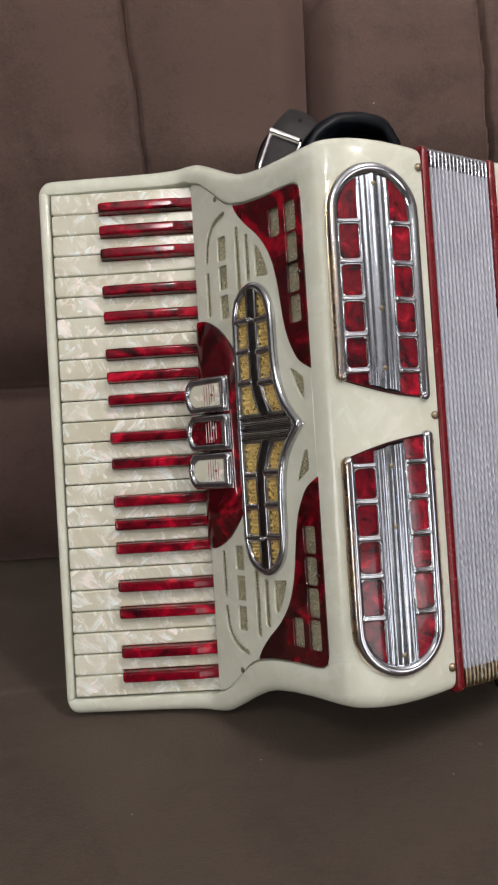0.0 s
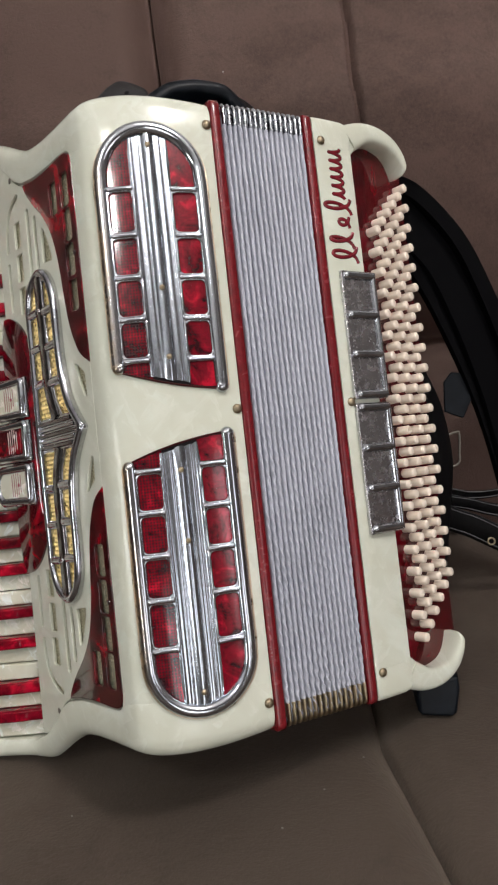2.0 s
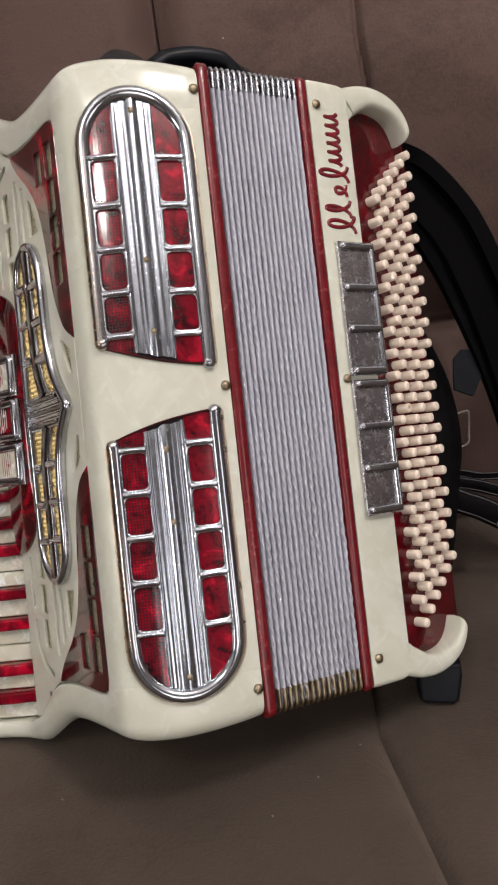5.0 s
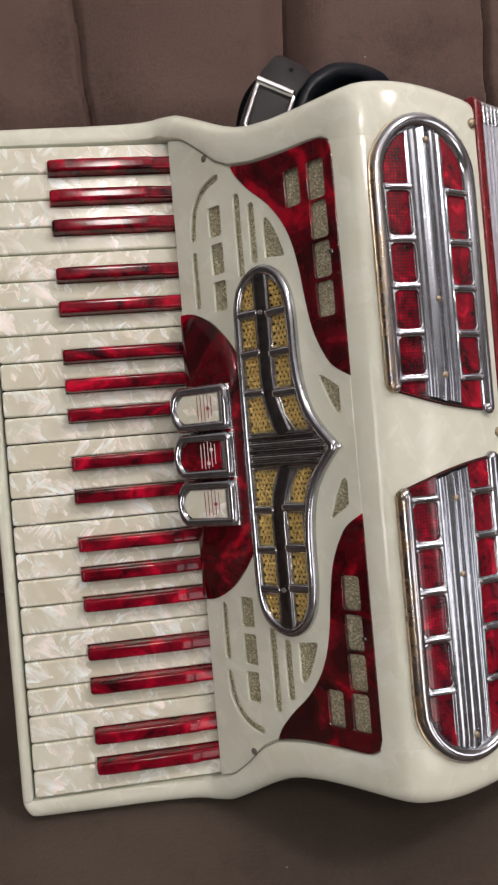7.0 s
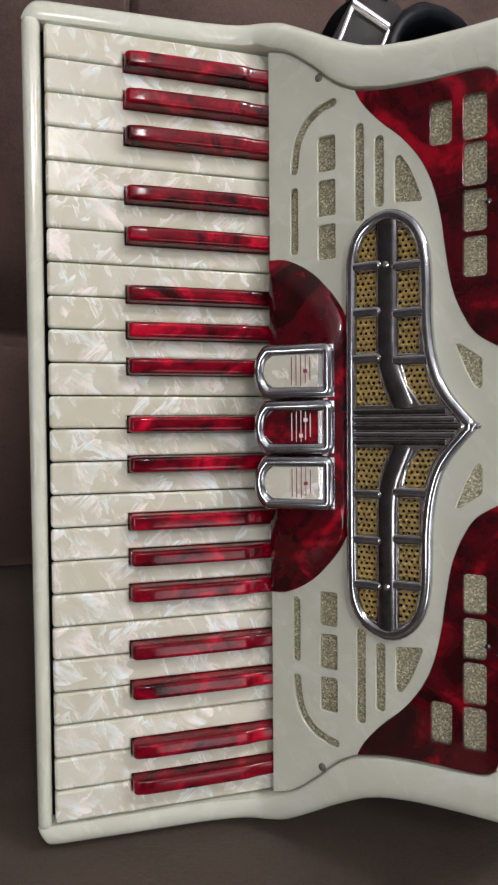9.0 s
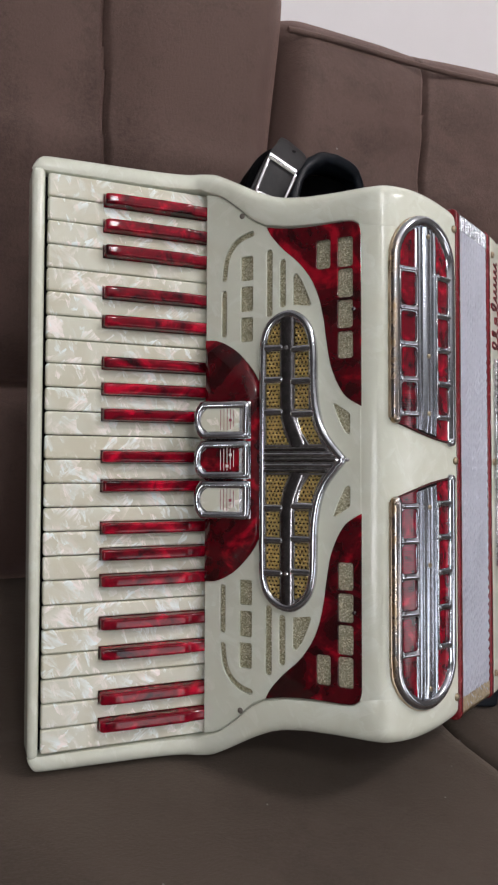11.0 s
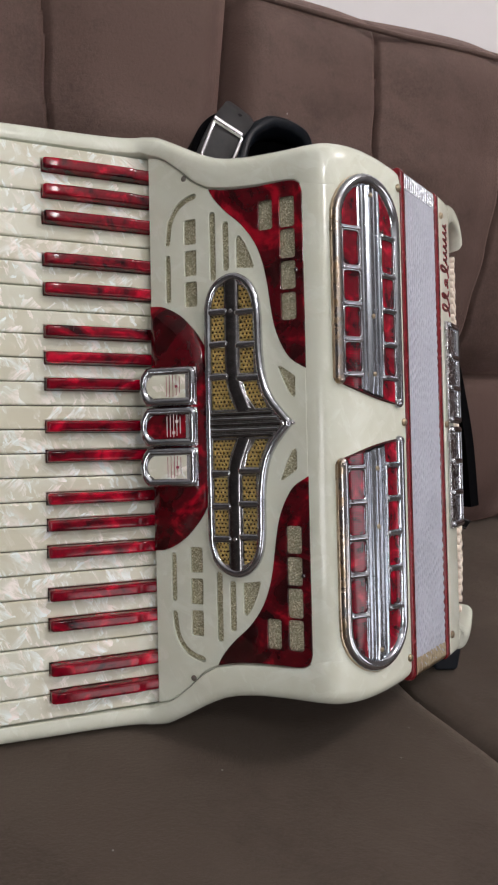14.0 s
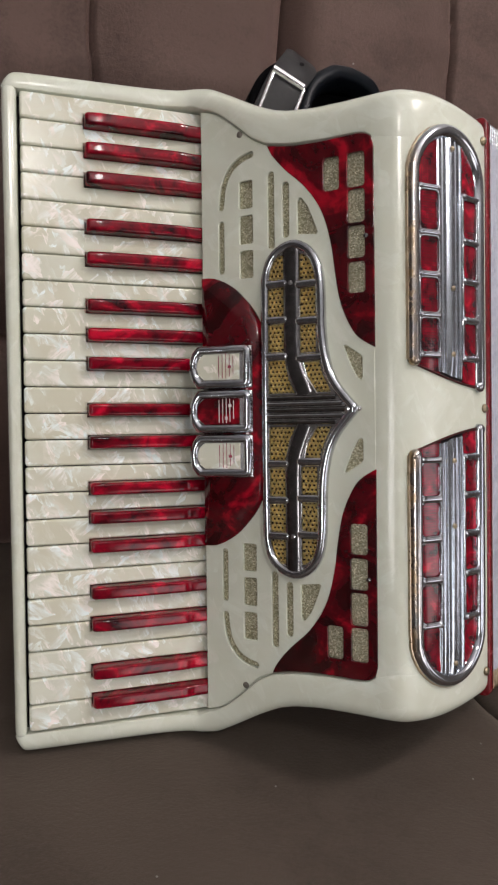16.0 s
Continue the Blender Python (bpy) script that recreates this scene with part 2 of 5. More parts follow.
RIM_CHROME = worn_rim()
BAND_CHROME = plain("pale_old_chrome", (0.46, 0.50, 0.55), 0.20, 1.0, vary=0.15, scale=120)
LIP = plain("worn_brass_lip", (0.50, 0.40, 0.29), 0.28, 1.0, vary=0.35, scale=60)
SCREW = plain("dull_screw", (0.17, 0.155, 0.13), 0.45, 0.4, vary=0.3, scale=300)
GRILLE_EDGE = plain("brown_red_edge", (0.05, 0.006, 0.006), 0.4, vary=0.3, scale=150, spec=0.2)
RIM = plain("dark_red_rim", (0.15, 0.006, 0.010), 0.25, coat=0.2, vary=0.3, scale=150)
PINK = plain("button_ivory", (0.85, 0.755, 0.64), 0.32, coat=0.3, vary=0.06, scale=200)
STRAP_LEATHER = plain("worn_black_leather", (0.016, 0.0155, 0.016), 0.5, vary=0.3, scale=150, bumps=0.3, bump_scale=900, spec=0.3)
NAVY = plain("blue_black_leather", (0.004, 0.006, 0.009), 0.38, vary=0.3, scale=120, bumps=0.1, bump_scale=700, spec=0.16)
LEATHER = plain("black_leather", (0.004, 0.004, 0.0044), 0.32, vary=0.3, scale=150, bumps=0.25, bump_scale=900, spec=0.15)
PAD = plain("black_felt_pad", (0.0016, 0.0016, 0.0022), 0.8, vary=0.3, scale=200, bumps=0.3, bump_scale=1500, spec=0.06)
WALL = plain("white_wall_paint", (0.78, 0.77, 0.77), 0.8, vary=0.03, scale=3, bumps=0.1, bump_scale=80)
# darkened so that chrome mirrors a dark room and less light bounces back
DIM_WALL = plain("darkened_unseen_wall", (0.12, 0.11, 0.105), 0.8, vary=0.05, scale=3)
STITCH = plain("worn_stitching", (0.10, 0.10, 0.105), 0.5)
LINT = plain("lint", (0.26, 0.25, 0.23), 0.9)
FLOOR = plain("floor_tile", (0.12, 0.10, 0.085), 0.4, vary=0.1, scale=6)
LOGO = plain("script_red", (0.16, 0.006, 0.014), 0.2, coat=0.6, vary=0.3, scale=200)
ENGRAVE = plain("engraved_line", (0.25, 0.02, 0.05), 0.4)
ENGRAVE_LIGHT = plain("engraved_line_light", (0.75, 0.68, 0.66), 0.4)


def glitter():
    m, n, l, p = material("gold_glitter_cloth")
    vec = coords(n, l)
    v = n.new("ShaderNodeTexVoronoi")
    v.inputs["Scale"].default_value = 1150
    l.new(vec.outputs[0], v.inputs["Vector"])
    sep = n.new("ShaderNodeSeparateColor")
    l.new(v.outputs["Color"], sep.inputs[0])
    r = ramp(n, [(0.0, (0.26, 0.245, 0.15)), (0.5, (0.46, 0.44, 0.30)), (0.88, (0.70, 0.67, 0.49)), (1.0, (0.95, 0.92, 0.75))])
    l.new(sep.outputs[0], r.inputs[0])
    l.new(r.outputs[0], p.inputs["Base Color"])
    p.inputs["Metallic"].default_value, p.inputs["Roughness"].default_value = 0.6, 0.4
    bump(n, l, sep.outputs[1], p, 0.6, 0.0008)
    return m


# shade between the pleats, put into a darker copy of the cloth colour
FOLD_SHADE = plain("shaded_fold_cloth", (0.12, 0.12, 0.15), 0.8)
GLITTER = glitter()


def cloth():
    m, n, l, p = material("bellows_cloth")
    vec = coords(n, l)
    nz = noise_node(n, l, vec, 500, 4, 0.6)
    big = noise_node(n, l, vec, 25, 3)
    mx = n.new("ShaderNodeMath")
    mx.operation = "ADD"
    l.new(nz.outputs[0], mx.inputs[0])
    l.new(big.outputs[0], mx.inputs[1])
    r = ramp(n, [(0.5, (0.36, 0.375, 0.435)), (1.4, (0.455, 0.475, 0.54))])
    l.new(mx.outputs[0], r.inputs[0])
    l.new(r.outputs[0], p.inputs["Base Color"])
    p.inputs["Roughness"].default_value = 0.42
    wave = noise_node(n, l, coords(n, l, (1, 1, 0.5)), 260, 2)
    bump(n, l, wave.outputs[0], p, 0.5, 0.0012)
    return m


CLOTH = cloth()


def suede(name, low, high, tint):
    m, n, l, p = material(name)
    vec = coords(n, l)
    big = noise_node(n, l, vec, 3.2, 4, 0.6, 0.9)
    brushed = noise_node(n, l, coords(n, l, (1, 1, 1.6)), 26, 5, 0.65, 1.2)
    fine = noise_node(n, l, vec, 330, 4, 0.75)
    a = n.new("ShaderNodeMath")
    a.operation = "MULTIPLY_ADD"
    a.inputs[1].default_value = 0.52
    l.new(fine.outputs[0], a.inputs[0])
    l.new(big.outputs[0], a.inputs[2])
    b = n.new("ShaderNodeMath")
    b.operation = "MULTIPLY_ADD"
    b.inputs[1].default_value = 0.35
    l.new(brushed.outputs[0], b.inputs[0])
    l.new(a.outputs[0], b.inputs[2])
    r = ramp(n, [(0.60, low), (1.13, high)])
    l.new(b.outputs[0], r.inputs[0])
    l.new(r.outputs[0], p.inputs["Base Color"])
    p.inputs["Roughness"].default_value = 0.62
    p.inputs["Specular IOR Level"].default_value = 0.5
    p.inputs["Specular Tint"].default_value = (1.0, 0.76, 0.67, 1)
    p.inputs["Sheen Weight"].default_value, p.inputs["Sheen Roughness"].default_value = 0.36, 0.5
    p.inputs["Sheen Tint"].default_value = (*tint, 1)
    bump(n, l, fine.outputs[0], p, 0.45, 0.002)
    return m


SUEDE = suede("brown_suede", (0.0132, 0.0085, 0.0074), (0.079, 0.0505, 0.0425), (0.84, 0.57, 0.50))
# the seat cushions' suede, darker and less red than the back's
SEAT_SUEDE = suede("seat_brown_suede", (0.0122, 0.0099, 0.0080), (0.054, 0.0432, 0.0338), (0.76, 0.63, 0.52))


# ---- mesh helpers ----
def finish(mesh, mat, angle=40):
    mesh.materials.clear()
    mesh.materials.append(mat)
    for f in mesh.polygons:
        f.use_smooth = True
    mesh.set_sharp_from_angle(angle=radians(angle))
    return mesh


def raw(name, verts, faces, mat, angle=40):
    mesh = bpy.data.meshes.new(name)
    mesh.from_pydata([tuple(v) for v in verts], [], [tuple(f) for f in faces])
    bm = bmesh.new()
    bm.from_mesh(mesh)
    bmesh.ops.recalc_face_normals(bm, faces=bm.faces)
    bm.to_mesh(mesh)
    bm.free()
    return finish(mesh, mat, angle)


BASE = Vector((0.05, 0.735, -0.262))  # the point of the accordion that stands on the seat
accordion = new("accordion")
accordion.matrix_world = LEAN_BACK @ Matrix.Translation(BASE)
tagged(accordion, "cream and red pearl piano accordion with chrome grilles on the sofa", "accordion")


def part(name, mesh, parent, label="", mat=None):
    """One mesh object under a thing or a part; meshes of the accordion are given in the accordion's frame."""
    ob = new(name, mesh)
    ob.parent = parent
    if parent is accordion:
        ob.matrix_basis = Matrix.Translation(-BASE)
    if label:
        ob["label"] = label
    return ob


def flatten(mesh, even):
    """Shades the level faces flat, so that their rounded edges do not tilt the light on them."""
    for i in even:
        mesh.polygons[i].use_smooth = False
    return mesh


def plate(name, loops, thick, mat, place, bevel=0.0006, seg=2, angle=40):
    """A flat plate with holes: 2D loops (the first is the outline), thickness from 0 to thick, laid out by place(u, v, w)."""
    data = bpy.data.curves.new(name, "CURVE")
    data.dimensions, data.fill_mode = "2D", "BOTH"
    data.extrude, data.bevel_depth, data.bevel_resolution, data.offset = max(thick / 2 - bevel, 1e-5), bevel, seg, -bevel
    for loop in loops:
        sp = data.splines.new("POLY")
        sp.points.add(len(loop) - 1)
        for q, (u, v) in zip(sp.points, loop):
            q.co = (u, v, 0, 1)
        sp.use_cyclic_u = True
    ob = bpy.data.objects.new(name, data)
    mesh = bpy.data.meshes.new_from_object(ob)
    bpy.data.objects.remove(ob)
    bpy.data.curves.remove(data)
    bm = bmesh.new()
    bm.from_mesh(mesh)
    bmesh.ops.remove_doubles(bm, verts=bm.verts, dist=1e-6)
    bm.normal_update()
    bm.faces.index_update()
    even = [f.index for f in bm.faces if abs(f.normal.z) > 0.999]
    for v in bm.verts:
        v.co = place(v.co.x, v.co.y, v.co.z + thick / 2)
    bmesh.ops.recalc_face_normals(bm, faces=bm.faces)
    bm.to_mesh(mesh)
    bm.free()
    return flatten(finish(mesh, mat, angle), even)


def arc(cx, cy, r, a0, a1, n=6, ry=None):
    ry = r if ry is None else ry
    return [(cx + r * math.cos(radians(a0 + (a1 - a0) * i / n)), cy + ry * math.sin(radians(a0 + (a1 - a0) * i / n))) for i in range(n + 1)]


def rrect(x0, y0, x1, y1, r, n=4):
    x0, x1, y0, y1 = min(x0, x1), max(x0, x1), min(y0, y1), max(y0, y1)
    return arc(x1 - r, y1 - r, r, 0, 90, n) + arc(x0 + r, y1 - r, r, 90, 180, n) + arc(x0 + r, y0 + r, r, 180, 270, n) + arc(x1 - r, y0 + r, r, 270, 360, n)


def smooth(points, n=8, closed=False):
    """A Catmull-Rom curve through the points."""
    p = [Vector(q) for q in points]
    k = len(p)
    out = []
    for i in range(k if closed else k - 1):
        g = lambda j: p[j % k] if closed else p[min(max(j, 0), k - 1)]
        a, b, c, d = g(i - 1), g(i), g(i + 1), g(i + 2)
        for s in range(n):
            t = s / n
            out.append(0.5 * (2 * b + (c - a) * t + (2 * a - 5 * b + 4 * c - d) * t * t + (3 * b - a - 3 * c + d) * t ** 3))
    if not closed:
        out.append(p[-1])
    return out


def inset_loop(loop, d):
    """A closed loop drawn inwards by d."""
    area = sum(a[0] * b[1] - b[0] * a[1] for a, b in zip(loop, loop[1:] + loop[:1]))
    out = []
    for i, q in enumerate(loop):
        a, b = Vector(loop[i - 1]), Vector(loop[(i + 1) % len(loop)])
        t = (b - a).normalized() * (1 if area > 0 else -1)
        out.append((q[0] - t.y * d, q[1] + t.x * d))
    return out


def mirror(loop):
    return [(u, -v) for u, v in loop]


def sweep(name, path, ups, profile, mat, closed=False, angle=50, caps=True):
    """Sweeps a profile of (across, up) along a path with a given up vector at each point."""
    verts, faces, k, n = [], [], len(profile), len(path)
    for i, (q, up) in enumerate(zip(path, ups)):
        a = path[(i - 1) % n] if closed or i else path[0]
        b = path[(i + 1) % n] if closed or i < n - 1 else path[-1]
        side = (Vector(b) - Vector(a)).cross(Vector(up)).normalized()
        verts += [Vector(q) + side * u + Vector(up) * v for u, v in profile]
    for i in range(n if closed else n - 1):
        for j in range(k):
            a, b = i * k, ((i + 1) % n) * k
            faces.append((a + j, a + (j + 1) % k, b + (j + 1) % k, b + j))
    if caps and not closed:
        faces += [tuple(range(k)), tuple(range((n - 1) * k, n * k))]
    return raw(name, verts, faces, mat, angle)


def dome(w, h, n=6, base=-0.0005):
    """A half-round profile."""
    return [(w / 2, base)] + [(w / 2 * math.cos(math.pi * i / n), h * math.sin(math.pi * i / n)) for i in range(n + 1)] + [(-w / 2, base)]


def ring(r, n=10):
    return [(r * math.cos(2 * math.pi * i / n), r * math.sin(2 * math.pi * i / n)) for i in range(n)]


def lathe(name, centre, axis, profile, mat, n=16, angle=40):
    """Turns (radius, height) about an axis."""
    q = Vector(axis).to_track_quat("Z", "Y")
    verts, faces = [], []
    for r, h in profile:
        for i in range(n):
            a = 2 * math.pi * i / n
            verts.append(Vector(centre) + q @ Vector((r * math.cos(a), r * math.sin(a), h)))
    for j in range(len(profile) - 1):
        for i in range(n):
            faces.append((j * n + i, j * n + (i + 1) % n, (j + 1) * n + (i + 1) % n, (j + 1) * n + i))
    faces += [tuple(range(n)), tuple(range((len(profile) - 1) * n, len(profile) * n))]
    return raw(name, verts, faces, mat, angle)


def box(name, lo, hi, mat, bevel=0.0, seg=2, place=None):
    bm = bmesh.new()
    bmesh.ops.create_cube(bm, size=1)
    for v in bm.verts:
        v.co = [lo[k] + (hi[k] - lo[k]) * (v.co[k] + 0.5) for k in range(3)]
    if bevel:
        bmesh.ops.bevel(bm, geom=bm.edges[:], offset=bevel, segments=seg, affect="EDGES", profile=0.5)
    bm.normal_update()
    bm.faces.index_update()
    even = [f.index for f in bm.faces if max(abs(c) for c in f.normal) > 0.9999]
    if place:
        for v in bm.verts:
            v.co = place(*v.co)
    bmesh.ops.recalc_face_normals(bm, faces=bm.faces)
    mesh = bpy.data.meshes.new(name)
    bm.to_mesh(mesh)
    bm.free()
    return flatten(finish(mesh, mat), even)


def pillow(name, loop, centre, rise, mat, place, skirt=0.002, rings=7):
    """A cushion-shaped plate: rings of the outline drawn in towards the centre, rising as they go."""
    verts, faces, k = [], [], len(loop)
    levels = [(1.0, -skirt), (1.0, 0.0)] + [(1 - 0.96 * (i / rings) ** 1.3, rise * (1 - (1 - i / rings) ** 2.6)) for i in range(1, rings + 1)]
    for f, h in levels:
        verts += [place(centre[0] + (u - centre[0]) * f, centre[1] + (v - centre[1]) * f, h) for u, v in loop]
    for j in range(len(levels) - 1):
        for i in range(k):
            faces.append((j * k + i, j * k + (i + 1) % k, (j + 1) * k + (i + 1) % k, (j + 1) * k + i))
    faces += [tuple(range((len(levels) - 1) * k, len(levels) * k)), tuple(range(k))]
    return raw(name, verts, faces, mat, 60)


def inside(x, y, loop):
    hit = False
    for (x0, y0), (x1, y1) in zip(loop, loop[1:] + loop[:1]):
        if (y0 > y) != (y1 > y) and x < (x1 - x0) * (y - y0) / (y1 - y0) + x0:
            hit = not hit
    return hit


def perforated(name, loop, pitch, hole, mat, place, stagger=True, relief=0.0):
    """A perforated sheet: cells with an eight-sided hole each, those whose centre lies inside the loop."""
    xs, ys = [p[0] for p in loop], [p[1] for p in loop]
    verts, faces = [], []
    rows = int((max(ys) - min(ys)) / pitch) + 1
    cols = int((max(xs) - min(xs)) / pitch) + 1
    for j in range(rows):
        for i in range(-1, cols + 1):
            cx = min(xs) + (i + 0.5 + (0.5 if stagger and j % 2 else 0)) * pitch
            cy = min(ys) + (j + 0.5) * pitch
            if not inside(cx, cy, loop):
                continue
            o, b = pitch / 2, len(verts)
            for k in range(8):
                a = math.pi / 4 * k + math.pi / 8
                c, s = math.cos(a), math.sin(a)
                f = o / max(abs(c), abs(s))
                verts.append(place(cx + c * f, cy + s * f, relief))
            for k in range(8):
                a = math.pi / 4 * k + math.pi / 8
                verts.append(place(cx + hole * math.cos(a), cy + hole * math.sin(a), 0.0))
            for k in range(8):
                a = math.pi / 4 * k + math.pi / 8
                verts.append(place(cx + hole * math.cos(a), cy + hole * math.sin(a), -0.0008))
            for k in range(8):
                faces.append((b + k, b + (k + 1) % 8, b + 8 + (k + 1) % 8, b + 8 + k))
                faces.append((b + 8 + k, b + 8 + (k + 1) % 8, b + 16 + (k + 1) % 8, b + 16 + k))
            for k in (0, 2, 4, 6):
                a = math.pi / 4 * (k + 0.5 + 0.5)
                sx = 1 if math.cos(math.pi / 4 * k + math.pi / 4) > 0 else -1
                sy = 1 if math.sin(math.pi / 4 * k + math.pi / 4) > 0 else -1
                verts.append(place(cx + sx * o, cy + sy * o, relief))
                faces.append((b + k, len(verts) - 1, b + k + 1))
    mesh = bpy.data.meshes.new(name)
    mesh.from_pydata([tuple(v) for v in verts], [], faces)
    return finish(mesh, mat)


# ---- the accordion's surfaces, in its own frame ----
P0 = Vector((-0.029, 0.701, 0))           # foot of the slanted treble panel
PU = Vector((1, -1.1, 0)).normalized()
PN = Vector((-1.1, -1, 0)).normalized()


def on_panel(s, z, h=0.0):
    return P0 + PU * s + PN * h + Vector((0, 0, z))


FX = [0.052, 0.062, 0.069, 0.0745, 0.081, 0.090, 0.105, 0.120, 0.140, 0.157, 0.168, 0.200, 0.237, 0.250, 0.287, 0.325, 0.335]
FY = [0.6100, 0.5985, 0.5905, 0.5862, 0.5830, 0.5813, 0.5820, 0.5852, 0.5918, 0.5985, 0.6033, 0.6215, 0.6438, 0.6508, 0.6800, 0.7210, 0.7322]
FRONT = [(p.x, p.y) for p in smooth([Vector((x, y, 0)) for x, y in zip(FX, FY)], 8)]
FRX, FRY = np.array([p[0] for p in FRONT]), np.array([p[1] for p in FRONT])


def on_front(x, z, h=0.0):
    """The convex front of treble box, bellows and bass box."""
    y = float(np.interp(x, FRX, FRY))
    d = (float(np.interp(x + 0.002, FRX, FRY)) - float(np.interp(x - 0.002, FRX, FRY))) / 0.004
    n = Vector((d, -1, 0)).normalized()
    return Vector((x, y, z)) + n * h


def front_normal(x):
    return (on_front(x, 0, 1) - on_front(x, 0, 0)).normalized()


def shell(name, stations, mat):
    """A loft of sections: front point, normal, back point, outer half height, inner half height, recess, edge radius."""
    verts, faces = [], []
    for f, n, b, zo, zi, d, r in stations:
        f, n, b = Vector(f), Vector(n), Vector(b)
        top = [(b, zo - 0.003), (b + (f - b) * 0.05, zo), (f - n * r, zo)]
        for k in range(1, 6):
            a = math.pi / 2 * k / 5
            top.append((f - n * (r * (1 - math.sin(a))), zo - r * (1 - math.cos(a))))
        e = min(0.0025, d * 0.6 + 1e-4)
        top += [(f, zi + e + 1e-4), (f - n * e * 0.3, zi + e * 0.3), (f - n * e, zi), (f - n * d, zi - 1e-4), (f - n * d, zi * 0.5)]
        loop = [p + Vector((0, 0, z)) for p, z in top] + [p - Vector((0, 0, z)) for p, z in reversed(top)]
        verts += loop
    k = len(verts) // len(stations)
    for i in range(len(stations) - 1):
        for j in range(k):
            faces.append((i * k + j, i * k + (j + 1) % k, (i + 1) * k + (j + 1) % k, (i + 1) * k + j))
    for o in (0, (len(stations) - 1) * k):
        faces.append(tuple(o + j for j in range(1, 12)))
        faces.append(tuple(o + k - 1 - j for j in range(1, 12)))
        faces.append(tuple(o + j for j in (0, 1, 11, 12, k - 13, k - 12, k - 2, k - 1)))
    return raw(name, verts, faces, mat, 40)


def curve_at(table, x):
    return float(np.interp(x, [t[0] for t in table], [t[1] for t in table]))


OUTER = [(0.0, .2614), (.008, .2590), (.018, .2540), (.030, .2475), (.042, .2408), (.052, .2358), (.063, .2312), (.075, .2282), (.095, .2262), (.120, .2260), (.150, .2268)]
INNER = [(0.0, .2414), (.011, .2382), (.019, .2334), (.033, .2221), (.046, .2100), (.0585, .2035), (.0786, .1996), (.103, .1982), (.128, .1982), (.1368, .1970), (.1418, .1932), (.150, .1930)]
BACK_A, BACK_B = Vector((-0.05, 0.742, 0)), Vector((0.078, 0.772, 0))
stations = []
for k in range(7):
    a = math.pi / 2 * k / 6
    c, e = math.cos(a), math.sin(a)
    stations.append(((-0.1690 - 0.0116 * c, 0.7125 + 0.0040 * c ** 3, 0), Vector((-0.8 * c * c, -1, 0)).normalized(), (-0.1680 - 0.0100 * c, 0.745, 0), 0.2478 + 0.0124 * e, 0.2449, 0.022, 0.0022 + 0.0068 * e))
RAIL = [(-.1660, .7124), (-.150, .7118), (-.120, .7110), (-.090, .7104), (-.070, .7096), (-.055, .7082), (-.047, .7068), (-.041, .7048), (-.0362, .7020)]
for i, (x, y) in enumerate(RAIL):
    r = 0.009
    bend = max(0, i - 4) / 5
    stations.append(((x, y, 0), Vector((-0.74 * bend, -1, 0)).normalized(), (x + 0.002, 0.745, 0), 0.2602 + 0.0014 * (i + 2) / 10, 0.2449, 0.024 + 0.5 * (0.7125 - y), r))
for i in range(29):
    s = 0.004 + 0.1378 * i / 28
    t = i / 28 * 0.55
    lift = 0.0042 * (1 - min(1, s / 0.141)) + 0.0002
    stations.append((on_panel(s, 0, lift), PN, BACK_A.lerp(BACK_B, t), curve_at(OUTER, s), curve_at(INNER, s), lift + 0.0030, 0.011))
stations.append((on_panel(0.1421, 0, 0.0002), PN, BACK_A.lerp(BACK_B, 0.5505), curve_at(OUTER, 0.1421), 0.1930, 0.0, 0.011))
stations.append((on_panel(0.1446, 0, 0.0002), PN, BACK_A.lerp(BACK_B, 0.551), curve_at(OUTER, 0.1446), 0.1930, 0.0, 0.011))
for i in range(1, 22):
    x = 0.0715 + (0.1682 - 0.0715) * i / 21
    stations.append((on_front(x, 0), front_normal(x), BACK_A.lerp(BACK_B, 0.55 + 0.45 * i / 21), 0.2266 + 0.0020 * math.sin(math.pi * i / 21) - 0.0030 * (i / 21) ** 3, 0.19, 0.0, 0.013))
treble_case = part("treble_case", shell("treble_case", stations, CREAM), accordion, "glossy cream pearl celluloid treble case with curved waist")
left_rail = part("left_rail", box("left_rail", (-0.1806, 0.7118, -0.2480), (-0.1694, 0.744, 0.2480), CREAM, 0.0048, 4), treble_case)
for ob in (treble_case, left_rail):  # the outer side of the keyboard runs in a little towards its lower end
    for v in ob.data.vertices:
        v.co.x += 0.0028 * max(0.0, (-0.168 - v.co.x) / 0.0126) * min(1.0, max(0.0, 0.5 - v.co.z / 0.5))
part("key_bed", box("key_bed", (-0.170, 0.7245, -0.2440), (-0.030, 0.738, 0.2440), BLACK), treble_case, "black key bed")

# white and red keys
WHITE_X0, WHITE_X1, KEY_Y, PITCH = -0.1676, -0.0205, 0.7100, 0.02028
BLACKS = {1: .0021, 2: 0, 3: -.0021, 5: .0024, 6: -.0024, 8: .0021, 9: 0, 10: -.0021, 12: .0024, 13: -.0024, 15: .0021, 16: 0, 17: -.0021, 19: .0024, 20: -.0024, 22: .0010, 23: -.0014}  # each with its shift off the joint of two white keys
keyboard = part("keyboard", box("keyboard", (-0.160, 0.7205, -0.2430), (-0.031, 0.7243, 0.2430), BLACK), accordion, "row of pearl white and red keys")


def on_keys(u, v, w):
    return Vector((u, KEY_Y + 0.009 - w, v))


